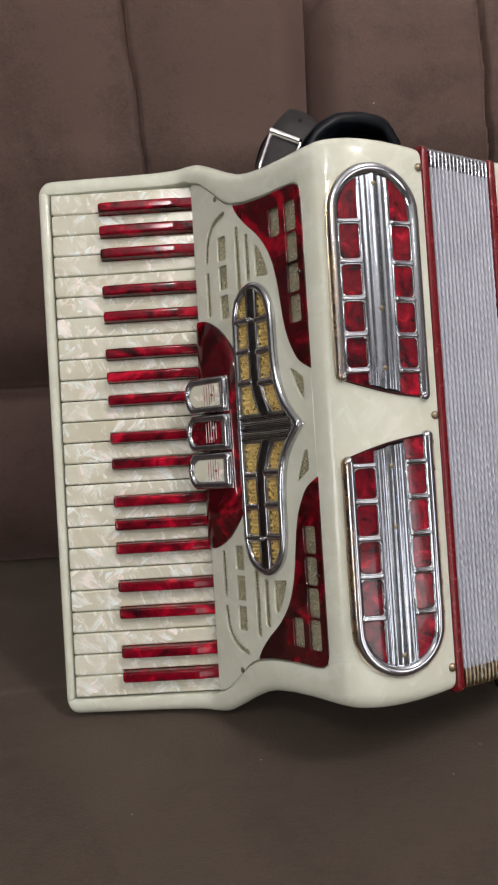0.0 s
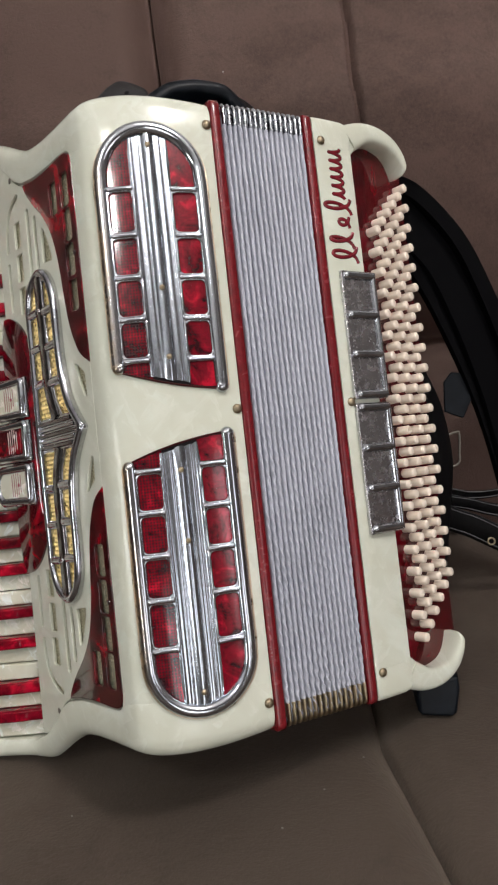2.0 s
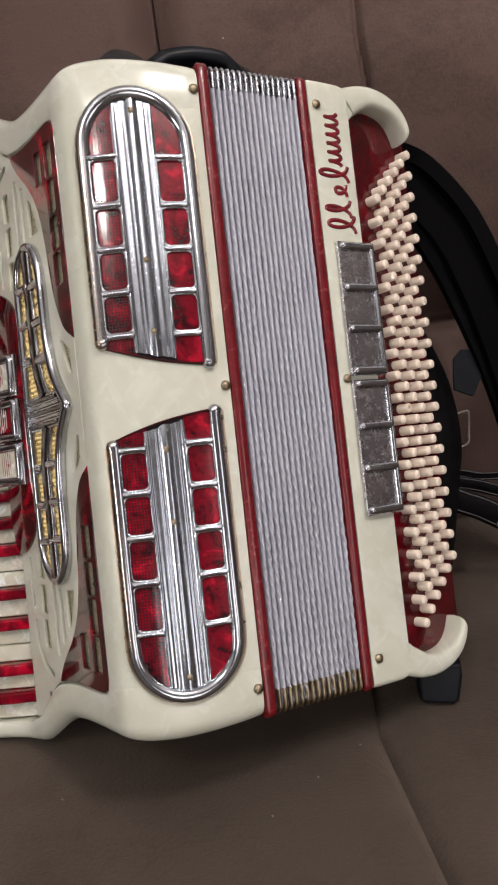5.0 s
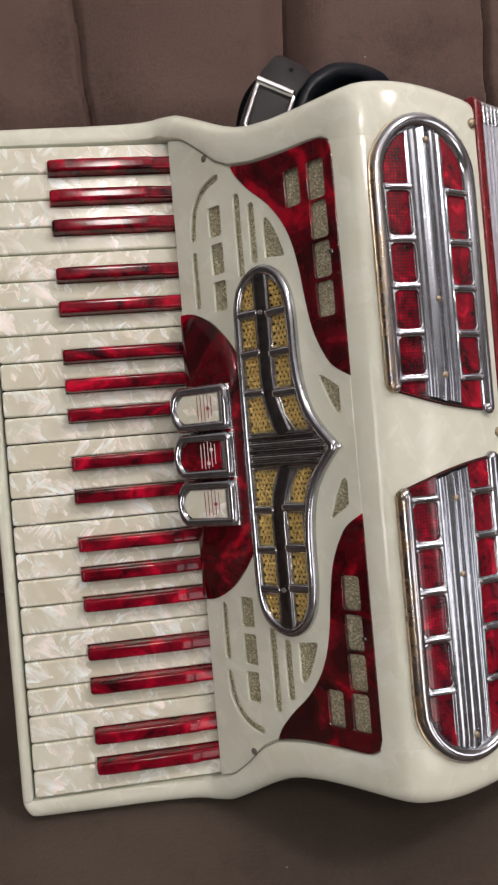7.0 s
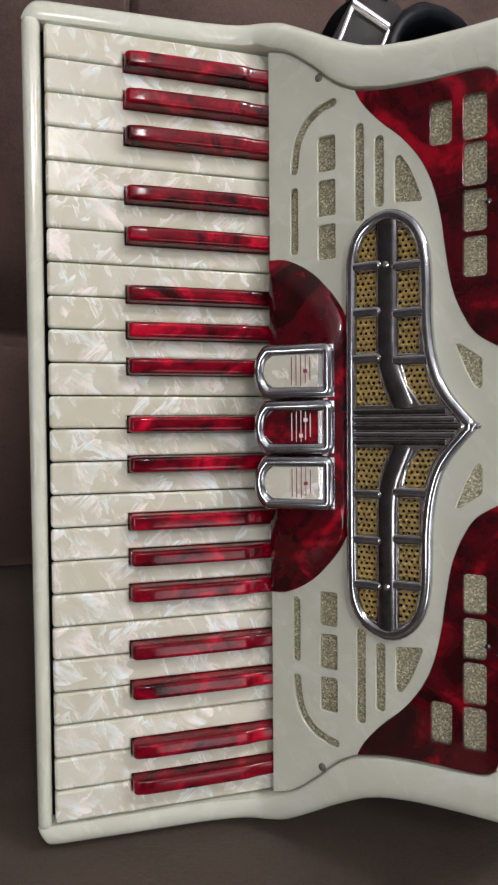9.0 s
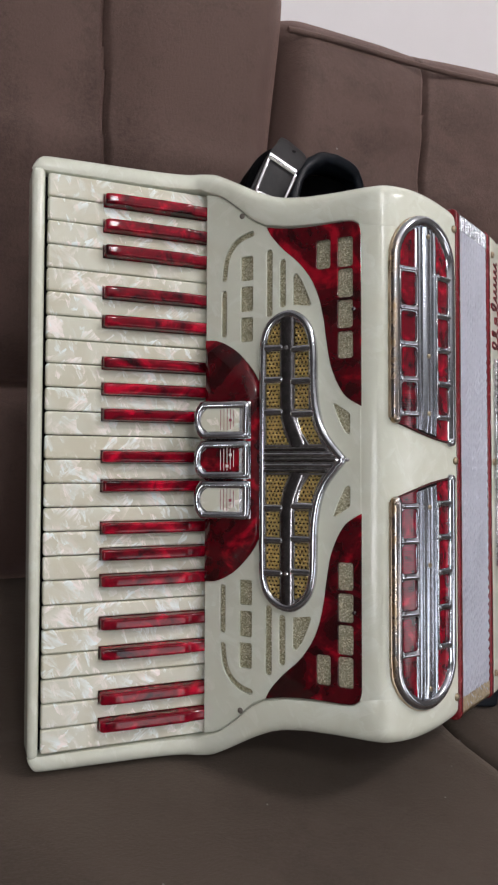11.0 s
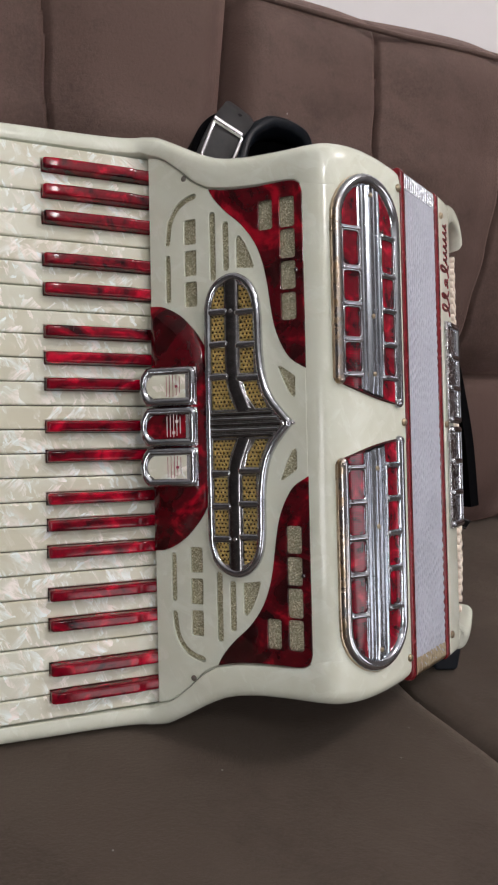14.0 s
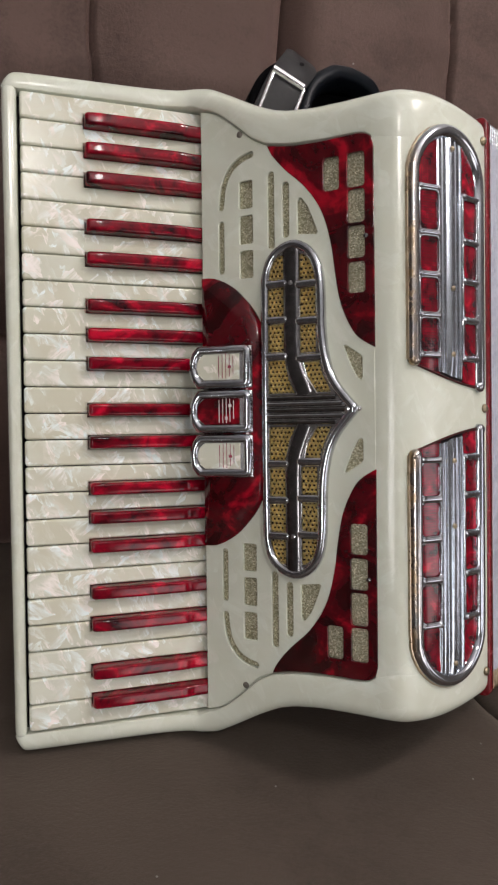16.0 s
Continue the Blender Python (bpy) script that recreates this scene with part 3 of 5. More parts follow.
for i in range(24):
    z1, z0 = PITCH * (12 - i) - 0.00035, PITCH * (11 - i) + 0.00035
    xn = -0.1207
    loop = arc(WHITE_X0 + 0.0024, z0 + 0.0024, 0.0024, 180, 270, 4)
    if (i + 1) in BLACKS:
        zn = PITCH * (11 - i) + BLACKS[i + 1] + 0.0054
        loop += [(xn, z0), (xn, zn), (WHITE_X1, zn)]
    else:
        loop += [(WHITE_X1, z0)]
    if i in BLACKS:
        zn = PITCH * (12 - i) + BLACKS[i] - 0.0054
        loop += [(WHITE_X1, zn), (xn, zn), (xn, z1)]
    else:
        loop += [(WHITE_X1, z1)]
    loop += arc(WHITE_X0 + 0.0024, z1 - 0.0024, 0.0024, 90, 180, 4)
    part("white_key", plate("white_key", [loop], 0.009, KEY_WHITE, on_keys, 0.0019, 4), keyboard)


def red_key_mesh(zc):
    """A sharp key: rounded nose, softly rounded top edges, and a worn dip where it runs under the panel."""
    nose, tail = -0.1203, -0.0262
    runs = []
    for k in range(7):
        a = math.pi / 2 * k / 6
        runs.append((nose + 0.0032 * (1 - math.cos(a)), 0.7011 + 0.0034 * (1 - math.sin(a)), 0.0051 - 0.0013 * (1 - math.sin(a))))
    runs += [(-0.1120, 0.7003, 0.0051), (-0.1060, 0.7000, 0.0051), (-0.0800, 0.6999, 0.0051), (-0.0500, 0.6998, 0.0051), (-0.0450, 0.7000, 0.0051), (-0.0425, 0.7008, 0.0051), (-0.0400, 0.7013, 0.0051), (tail, 0.7018, 0.0051)]
    bm = bmesh.new()
    rings = []
    for x, y, hw in runs:
        r = 0.0020
        half = [(hw, 0.7200), (hw, y + 0.0045)] + [(hw - 0.0004 - r * (1 - math.cos(a)), y + r * (1 - math.sin(a))) for a in (0.0, 0.4, 0.8, 1.2, 1.57)] + [(hw * 0.3, y - 0.00002)]
        pts = [(-u, v) for u, v in half] + [(u, v) for u, v in reversed(half)]
        rings.append([bm.verts.new((x, v, zc + u)) for u, v in pts])
    k = len(rings[0])
    for a, b in zip(rings, rings[1:]):
        for j in range(k):
            bm.faces.new((a[j], a[(j + 1) % k], b[(j + 1) % k], b[j]))
    bm.faces.new(rings[0])
    bm.faces.new(rings[-1])
    bmesh.ops.recalc_face_normals(bm, faces=bm.faces)
    mesh = bpy.data.meshes.new("red_key")
    bm.to_mesh(mesh)
    bm.free()
    return finish(mesh, RED_KEY, 50)


for i, shift in BLACKS.items():
    zc = PITCH * (12 - i) + shift
    red_key = part("red_key", red_key_mesh(zc), keyboard, "glossy red pearl sharp key")
    part("key_shank", box("key_shank", (-0.1195, 0.7104, zc - 0.0047), (-0.0300, 0.7200, zc + 0.0047), BLACK), red_key, "black key shank")

# slanted treble panel with slots
PANEL_TOP = [(0.0, .2402), (.011, .2371), (.019, .2323), (.033, .2210), (.046, .2088), (.0580, .2025)]
RED_EDGE = [(.0588, .2030), (.0639, .1933), (.0748, .1807), (.0891, .1673), (.1004, .1518), (.1072, .1356), (.1114, .1168), (.1131, .1036), (.1160, .0850), (.1190, .0735), (.1239, .0621), (.1310, .0515), (.1434, .0436)]
edge = [(p.x, p.y) for p in smooth([Vector((*q, 0)) for q in RED_EDGE], 4)]
top = [(p.x, p.y) for p in smooth([Vector((*q, 0)) for q in PANEL_TOP], 3)]
panel_loop = top + edge + mirror(edge)[::-1] + mirror(top)[::-1]


def slot(pts, w, n=5):
    """The outline of a slot with round ends round a centre line."""
    p = [Vector((*q, 0)) for q in pts]
    left, right = [], []
    for i, q in enumerate(p):
        d = (p[min(i + 1, len(p) - 1)] - p[max(i - 1, 0)]).normalized()
        nrm = Vector((-d.y, d.x, 0))
        left.append(q + nrm * w / 2)
        right.append(q - nrm * w / 2)
    def cap(q, d):
        nrm = Vector((-d.y, d.x, 0))
        return [q + (nrm * math.cos(a) + d * math.sin(a)) * w / 2 for a in (0.5, 1.05, 1.57, 2.09, 2.64)]
    end, start = cap(p[-1], (p[-1] - p[-2]).normalized()), cap(p[0], (p[0] - p[1]).normalized())
    return [(q.x, q.y) for q in left + end + right[::-1] + start]


holes = []
bend = smooth([Vector(q) for q in ((.0445, .1985, 0), (.0350, .1955, 0), (.0268, .1895, 0), (.0205, .1785, 0), (.0180, .1615, 0))], 4)
holes.append(slot([(q.x, q.y) for q in bend], 0.0050))
holes.append(rrect(.0154, .1505, .0204, .1089, .0023))
for z0, z1 in ((.1790, .1575), (.1522, .1302), (.1250, .1036)):
    holes.append(rrect(.0343, z0, .0460, z1, .0018))
holes.append(rrect(.0590, .1822, .0646, .1235, .0026))
holes.append(rrect(.0714, .1724, .0770, .1306, .0026))
holes.append([(.0838, .1325), (.0838, .1562), (.0852, .1585), (.0872, .1585), (.0922, .1513), (.0964, .1415), (.1000, .1315), (.0990, .1300), (.0845, .1318)])
holes.append([(.1195, .0462), (.1215, .0465), (.1330, .0385), (.1340, .0370), (.1340, .0225), (.1325, .0210), (.1300, .0225), (.1250, .0320)])
all_holes = holes + [mirror(h)[::-1] for h in holes]
CLOTH_LOOP = [(.010, .200), (.050, .200), (.062, .193), (.1405, .1915), (.1405, -.1915), (.062, -.193), (.050, -.200), (.010, -.200)]
panel = part("treble_panel", plate("treble_panel", [panel_loop] + all_holes, 0.0026, CREAM, lambda u, v, w: on_panel(u, v, w - 0.0022), 0.0005), accordion, "cream celluloid panel pierced with slots")
part("grille_cloth", plate("grille_cloth", [CLOTH_LOOP], 0.0006, GLITTER, lambda u, v, w: on_panel(u, v, w - 0.0032), 0.0001), panel, "gold glitter grille cloth")

TOP_RED = [(p.x, p.y) for p in smooth([Vector(q) for q in ((.0590, .2022, 0), (.0786, .1985, 0), (.103, .1970, 0), (.128, .1972, 0), (.1368, .1962, 0), (.1418, .1925, 0), (.1438, .1860, 0))], 4)]
red_loop = edge[1:] + [(.1438, .0436)] + TOP_RED[::-1]
red_holes = [rrect(.1054, .1840, .1173, .1598, .0022), rrect(.1240, .1841, .1366, .1595, .0022), rrect(.1240, .1577, .1366, .1340, .0022), rrect(.1240, .1316, .1366, .1087, .0022), rrect(.1240, .1058, .1366, .0836, .0022)]
for flip in (False, True):
    f = (lambda q: mirror(q)[::-1]) if flip else (lambda q: q)
    part("red_panel", plate("red_panel", [f(red_loop)] + [f(h) for h in red_holes], 0.0028, RED, lambda u, v, w: on_panel(u, v, w - 0.0018), 0.0006), panel, "glossy red pearl panel with square openings")
    sg = -1 if flip else 1
    part("panel_screw", lathe("panel_screw", on_panel(.0355, .2155 * sg, 0.0003), PN, [(0.0026, 0), (0.0026, .0003), (0.0020, .0006), (0.0001, .0007)], SCREW), panel)
    part("panel_knob", lathe("panel_knob", on_panel(.1375, .1235 * sg, 0.0009), PN, [(0.0018, 0), (0.0017, .0003), (0.0011, .0006), (0.0001, .0007)], DARK_REFLECTING_METAL), panel)

# red register board and the three register switches
half = smooth([Vector(q) for q in ((0.0005, .1070, 0), (.0110, .1062, 0), (.0210, .1022, 0), (.0310, .0958, 0), (.0390, .0880, 0), (.0460, .0795, 0), (.0510, .0715, 0), (.0540, .0630, 0), (.0545, .0500, 0))], 3)
blob = [(q.x, q.y) for q in half]
part("register_board", pillow("register_board", blob + mirror(blob)[::-1], (0.024, 0.0), 0.0090, RED, lambda u, v, w: on_panel(u, v, w + 0.0022)), accordion, "red pearl rounded board under the register switches")
REG_N = (PN * 0.75 + Vector((0, -1, 0)) * 0.25).normalized()
REG_U = Vector((-REG_N.y, REG_N.x, 0))
REG_U = REG_U if REG_U.x > 0 else -REG_U
REG_0 = on_panel(0.0485, 0, 0.0105)


def on_switch(u, v, w):
    return REG_0 + REG_U * u + REG_N * w + Vector((0, 0, v))


for k, zc in enumerate((0.0343, 0.0, -0.0343)):
    def shape(g, gr=0.0):
        a, b = -0.0502 + g, 0.0008 - g * 1.3 - gr
        h = 0.0163 - g
        left = [(p.x, p.y) for p in smooth([Vector((a + 0.0060, zc + h, 0)), Vector((a + 0.0018, zc + h * 0.62, 0)), Vector((a, zc, 0)), Vector((a + 0.0018, zc - h * 0.62, 0)), Vector((a + 0.0060, zc - h, 0))], 4)]
        return left + [(b, zc - h), (b, zc + h)]
    sw = part("register_switch", plate("register_switch", [shape(0)], 0.0085, CHROME, lambda u, v, w: on_switch(u, v, w - 0.0085), 0.0016, 3), accordion, "chrome register switch with a red inlay" if k == 1 else "chrome register switch with a cream inlay")
    q = shape(0.0031)
    b = q[-1][0]
    h = q[-1][1] - zc
    q = q[:-2] + arc(b - 0.0022, zc - h + 0.0022, 0.0022, 270, 360, 4) + arc(b - 0.0022, zc + h - 0.0022, 0.0022, 0, 90, 4)
    q = [on_switch(u, v, -0.0004) for u, v in q]
    part("switch_rim", sweep("switch_rim", q, [REG_N] * len(q), dome(0.0070, 0.0032, 8), GRILLE_CHROME, True), sw)
    part("inlay", plate("inlay", [shape(0.0064, 0.0018)], 0.0014, RED if k == 1 else KEY_WHITE, lambda u, v, w: on_switch(u, v, w - 0.0002), 0.0004), sw, "red pearl inlay" if k == 1 else "pearly cream inlay")
    for j in range(5):
        u = -0.0258 + 0.0029 * j
        hh = (0.0085, 0.0095, 0.0102, 0.0095, 0.0082)[j]
        part("engraved_bar", box("engraved_bar", (u, zc - hh + 0.0006 * j, 0.00130), (u + 0.0005, zc + hh, 0.00150), ENGRAVE_LIGHT if k == 1 else ENGRAVE, place=on_switch), sw)
    for j, dz in ((3, 0.0044), (2, -0.0052)) if k == 1 else ((3, -0.0002),):
        u = -0.0258 + 0.0029 * j
        part("engraved_dot", box("engraved_dot", (u - 0.0010, zc + dz - 0.0011, 0.00130), (u + 0.0015, zc + dz + 0.0011, 0.00152), ENGRAVE_LIGHT if k == 1 else ENGRAVE, place=on_switch), sw)

# chrome emblem grille with gold mesh
half = [(.0545, 0.0), (.0545, .0500), (.0547, .0900), (.0558, .1035), (.0612, .1168), (.0722, .1250), (.0845, .1268), (.0960, .1205), (.1030, .1095), (.1060, .0960), (.1068, .0800), (.1070, .0620), (.1085, .0450), (.1120, .0300), (.1172, .0195), (.1238, .0110), (.1312, .0025)]
emb = [(q.x, q.y) for q in smooth([Vector((*q, 0)) for q in half], 3)]
emb_loop = emb + mirror(emb[1:])[::-1]
holes = [[(.0613, .0980), (.0735, .0980), (.0735, .1170), (.0690, .1150), (.0640, .1095), (.0615, .1030)],
         [(.0870, .0950), (.0990, .0950), (.0985, .1010), (.0955, .1095), (.0905, .1150), (.0870, .1160)],
         rrect(.0611, .0928, .0733, .0715, .001, 2), rrect(.0611, .0656, .0733, .0443, .001, 2), rrect(.0873, .0900, .0992, .0690, .001, 2), rrect(.0873, .0636, .0993, .0427, .001, 2),
         [(.0611, .0130), (.0820, .0130), (.0770, .0230), (.0735, .0384), (.0611, .0384)],
         [(.0895, .0370), (.1012, .0370), (.1050, .0250), (.1110, .0130), (.1005, .0130), (.0930, .0240)]]
holes += [mirror(h)[::-1] for h in holes]
emblem = part("emblem_grille", plate("emblem_grille", [emb_loop] + holes, 0.0045, CHROME_DULL, lambda u, v, w: on_panel(u, v, w + 0.0005), 0.0011, 3), accordion, "chrome emblem grille with a pointed side")
path = [on_panel(u, v, 0.0045) for u, v in inset_loop(emb_loop, 0.0034)]
part("emblem_rim", sweep("emblem_rim", path, [PN] * len(path), dome(0.0068, 0.0026, 8), GRILLE_CHROME, True), emblem)
part("gold_mesh", perforated("gold_mesh", [(a * 0.94 + 0.005, b * 0.95) for a, b in emb_loop], 0.0033, 0.00084, GOLD, lambda u, v, w: on_panel(u, v, w + 0.0013), True, 0.0017), emblem, "gold perforated mesh")
part("mesh_backing", plate("mesh_backing", [[(a * 0.94 + 0.005, b * 0.95) for a, b in emb_loop]], 0.0006, BLACK, lambda u, v, w: on_panel(u, v, w + 0.00045), 0.0001), emblem)
for sg in (1, -1):
    spine = [on_panel(u, v * sg, 0.0046) for u, v in ((.0803, .121), (.0803, .09), (.0803, .06), (.0805, .045), (.0822, .033), (.0860, .022), (.0905, .011))]
    spine = smooth(spine, 4)
    part("emblem_spine", sweep("emblem_spine", spine, [PN] * len(spine), [(.0068, -.0008), (.0066, .0002), (.0059, .0010), (.0046, .0015), (.0024, .0017), (0, .00175), (-.0024, .0017), (-.0046, .0015), (-.0059, .0010), (-.0066, .0002), (-.0068, -.0008)], DARK_REFLECTING_METAL), emblem)
    part("emblem_bolt", lathe("emblem_bolt", on_panel(.0803, .0948 * sg, 0.0058), PN, [(0.0022, 0), (0.0018, .001), (0.0001, .0014)], CHROME), emblem)
    for z in (.0952, .0680, .0405):
        for u0, u1 in ((.0600, .0750), (.0860, .1035)):
            q = [on_panel(u0 + (u1 - u0) * i / 4, (z if u0 < .08 else z - .002) * sg, 0.0046) for i in range(5)]
            part("cross_bar", sweep("cross_bar", q, [PN] * 5, dome(0.0064, 0.0022, 8), GRILLE_CHROME), emblem)
            ue = u1 if u0 < .08 else u0
            part("bar_knob", lathe("bar_knob", on_panel(ue, (z if u0 < .08 else z - .002) * sg, 0.0048), PN, [(0.0029, 0), (0.0027, .0010), (0.0018, .0017), (0.0001, .0020)], GRILLE_CHROME, 12), emblem)
for k, z in enumerate((-.0090, -.0045, 0.0, .0045, .0090)):
    q = [on_panel(.0590 + (.1250 - abs(z) * 1.1 - .0590) * i / 6, z, 0.0046) for i in range(7)]
    part("centre_rib", sweep("centre_rib", q, [PN] * 7, dome(0.0040, 0.0022), GRILLE_CHROME if k in (1, 3) else DARK_REFLECTING_METAL), emblem)
part("tip_bolt", lathe("tip_bolt", on_panel(.1240, 0, 0.0050), PN, [(0.0026, 0), (0.0022, .0014), (0.0001, .002)], CHROME), emblem)
part("tip_bead", lathe("tip_bead", on_panel(.1324, 0, 0.0020), PN, [(0.0020, 0), (0.0018, .0016), (0.0001, .0024)], CHROME), emblem)

# oval chrome grilles with red perforated panes on the front of the treble box
def oval_outline(inset):
    """The upper grille's outline; the lower one is its mirror image."""
    x0, x1 = 0.0853 + inset, 0.1616 - inset
    cx, zt = (x0 + x1) / 2, 0.2036 - inset
    r = (x1 - x0) / 2
    top = [(cx + r * math.cos(math.radians(a)), zt - 0.0395 + (0.0395) * math.sin(math.radians(a))) for a in range(0, 181, 10)]
    slope = (0.0155 - 0.0315) / (0.157 - 0.088)
    zb = [0.0315 + slope * (x - 0.088) - 0.0028 * math.sin(math.pi * (x - x0) / (x1 - x0)) + inset * 0.4 for x in (x0, (x0 * 3 + x1) / 4, cx, (x0 + 3 * x1) / 4, x1)]
    bottom = list(zip((x0, (x0 * 3 + x1) / 4, cx, (x0 + 3 * x1) / 4, x1), zb))
    return top + bottom


def pressed_bar(name, x0, x1, z, at):
    """A half-round bar pressed out of the grille, waisted in the middle, with swelling closed ends."""
    verts, faces, n, k = [], [], 20, 11
    for i in range(n + 1):
        f = i / n
        e = abs(2 * f - 1)
        close = math.sqrt(max(0.0, 1 - max(0.0, (e - 0.80) / 0.20) ** 2))
        w = (0.0024 + 0.0008 * e ** 3) * max(0.04, close)
        h = (0.0034 + 0.0012 * e ** 3) * max(0.04, close) + 0.0004
        for j in range(k):
            a = math.pi * j / (k - 1)
            verts.append(at(x0 + (x1 - x0) * f, z + w * math.cos(a), 0.0008 + h * math.sin(a)))
    for i in range(n):
        for j in range(k - 1):
            faces.append((i * k + j, i * k + j + 1, (i + 1) * k + j + 1, (i + 1) * k + j))
    return raw(name, verts, faces, GRILLE_CHROME, 80)


BAR_Z = [0.0372, 0.0655, 0.0942, 0.1235, 0.1560]
for sg in (1, -1):
    def at(u, v, w, sg=sg):
        return on_front(u, v * sg, w)
    full = oval_outline(0.0)
    cols = []
    for x in np.linspace(0.0858, 0.1611, 40):
        r = (0.1616 - 0.0853) / 2
        zt = 0.2032 - 0.0395 * (1 - math.sqrt(max(0.0, 1 - ((x - 0.12345) / r) ** 2)))
        zb = 0.0315 - 0.232 * (x - 0.088) - 0.0028 * math.sin(math.pi * (x - 0.0853) / 0.0763) + 0.0004
        cols.append((x, zb, zt))
    verts = [at(x, z, w) for w in (0.0010, 0.0001) for x, zb, zt in cols for z in (zb, zt)]
    k = len(cols) * 2
    faces = [(o + 2 * c, o + 2 * c + 1, o + 2 * c + 3, o + 2 * c + 2) for o in (0, k) for c in range(len(cols) - 1)]
    faces += [(2 * c + e, 2 * c + 2 + e, k + 2 * c + 2 + e, k + 2 * c + e) for e in (0, 1) for c in range(len(cols) - 1)]
    base = part("oval_grille", raw("oval_grille", verts, faces, BLACK), accordion, "chrome oval grille with red perforated panes")
    n_top = 19
    ring_path = [full[i] for i in range(n_top)]
    left = [(0.0853, z) for z in np.linspace(0.158, 0.034, 12)]
    right = [(0.1616, z) for z in np.linspace(0.158, 0.0165, 12)]
    outer_loop = right[::-1] + ring_path[1:-1] + left
    loop = [((u - 0.1234) * 0.862 + 0.1234, v if v < 0.16 else 0.16 + (v - 0.16) * 0.89) for u, v in outer_loop]
    part("grille_rim", sweep("grille_rim", [at(u, v, 0.0010) for u, v in loop], [front_normal(u) for u, v in loop], [(0.0048, -0.0004), (0.0048, 0.0006), (0.0043, 0.0026), (0.0030, 0.0040), (0.0010, 0.0046), (-0.0010, 0.0044), (-0.0028, 0.0032), (-0.0044, 0.0012), (-0.0048, -0.0004)], RIM_CHROME), base, "rounded chrome rim worn to brass")
    for u, v in (loop[0], loop[-1]):
        part("rim_end", lathe("rim_end", at(u, v, 0.0010), front_normal(u), [(0.0048, -.0004), (0.0047, .0006), (0.0042, .0026), (0.0029, .0040), (0.0010, .0045), (0.0001, .0046)], RIM_CHROME, 20), base)
    lip = [((u - 0.1234) * 0.985 + 0.1234, v if v < 0.16 else 0.16 + (v - 0.16) * 0.985) for u, v in outer_loop]
    part("grille_lip", sweep("grille_lip", [at(u, v, 0.0004) for u, v in lip], [front_normal(u) for u, v in lip], dome(0.0020, 0.0020, 5), LIP), base)
    q = [((u - 0.1234) * 0.955 + 0.1234, v) for u, v in full[n_top:]]
    q = [(p.x, p.y) for p in smooth([Vector((*v, 0)) for v in q], 4)]
    part("lower_edge", sweep("lower_edge", [at(u, v, 0.0008) for u, v in q], [front_normal(u) for u, v in q], dome(0.0014, 0.0014), GRILLE_EDGE), base, "dark brown-red lower edge")
    # middle ribs
    slope = -0.232
    ribs = ((.1122, .0024, .0017), (.1168, .0030, .0013), (.1237, .0052, .0031), (.1306, .0030, .0013), (.1352, .0024, .0017))
    fine = []
    for k in range(73):
        x = .1104 + (.1370 - .1104) * k / 72
        h = max([0.0008] + [hh * max(0.0, math.cos(min(1.0, abs(x - c) / hw) * math.pi / 2)) ** 1.25 for c, hw, hh in ribs])
        fine.append(Vector((x, h, 0)))
    verts, faces = [], []
    for p in fine:
        zt = 0.2000 - 0.0395 * (1 - math.sqrt(max(0, 1 - ((p.x - 0.1234) / 0.0330) ** 2))) - 0.0035
        zb = 0.0315 + slope * (p.x - 0.088) + 0.0008 - 0.0022 * min(1, p.y / 0.004)
        for k in range(17):
            f = k / 16
            end = min(f, 1 - f)
            verts.append(at(p.x, zb + (zt - zb) * f, 0.0006 + p.y * min(1, 0.6 + end * 40)))
    for a in range(len(fine) - 1):
        for k in range(16):
            faces.append((a * 17 + k, a * 17 + k + 1, a * 17 + k + 18, a * 17 + k + 17))
    part("middle_band", raw("middle_band", verts, faces, BAND_CHROME, 60), base, "ribbed chrome middle band")
    for z, x in ((0.186, 0.1236), (0.0860, 0.1236), (0.0385, 0.1236)):
        part("grille_bolt", lathe("grille_bolt", at(x, z, 0.0036), front_normal(x), [(0.0019, 0), (0.0019, .0010), (0.0012, .0016), (0.0001, .0018)], BRASS), base, "brass bolt")
    # cross bars and panes
    for x0, x1 in ((0.0948, 0.1110), (0.1366, 0.1525)):
        for z in BAR_Z:
            part("cross_bar", pressed_bar("cross_bar", x0 - 0.0016, x1 + 0.0014, z - 0.0012 * (x0 > .12), at), base)
        cuts = [0.012] + BAR_Z + [0.2]
        for a, b in zip(cuts, cuts[1:]):
            px0, px1 = x0 - 0.0005, x1 + 0.0005
            ol = oval_outline(0.0020)
            pane = [(px0, a + 0.0010), (px1, a + 0.0010), (px1, b - 0.0010), (px0, b - 0.0010)]
            mesh = perforated("red_pane", pane, 0.00200, 0.00062 if x0 < 0.12 else 0.00018, PANE_RED, lambda u, v, w: at(u, v, w + 0.0014), False)
            bm = bmesh.new()
            bm.from_mesh(mesh)
            drop = []
            for f in bm.faces:
                c = f.calc_center_median()
                if not inside(c.x, c.z * sg, ol):
                    drop.append(f)
            bmesh.ops.delete(bm, geom=drop, context="FACES")
            bm.to_mesh(mesh)
            bm.free()
            if len(mesh.polygons):
                part("red_pane", mesh, base, "red perforated pearl pane")
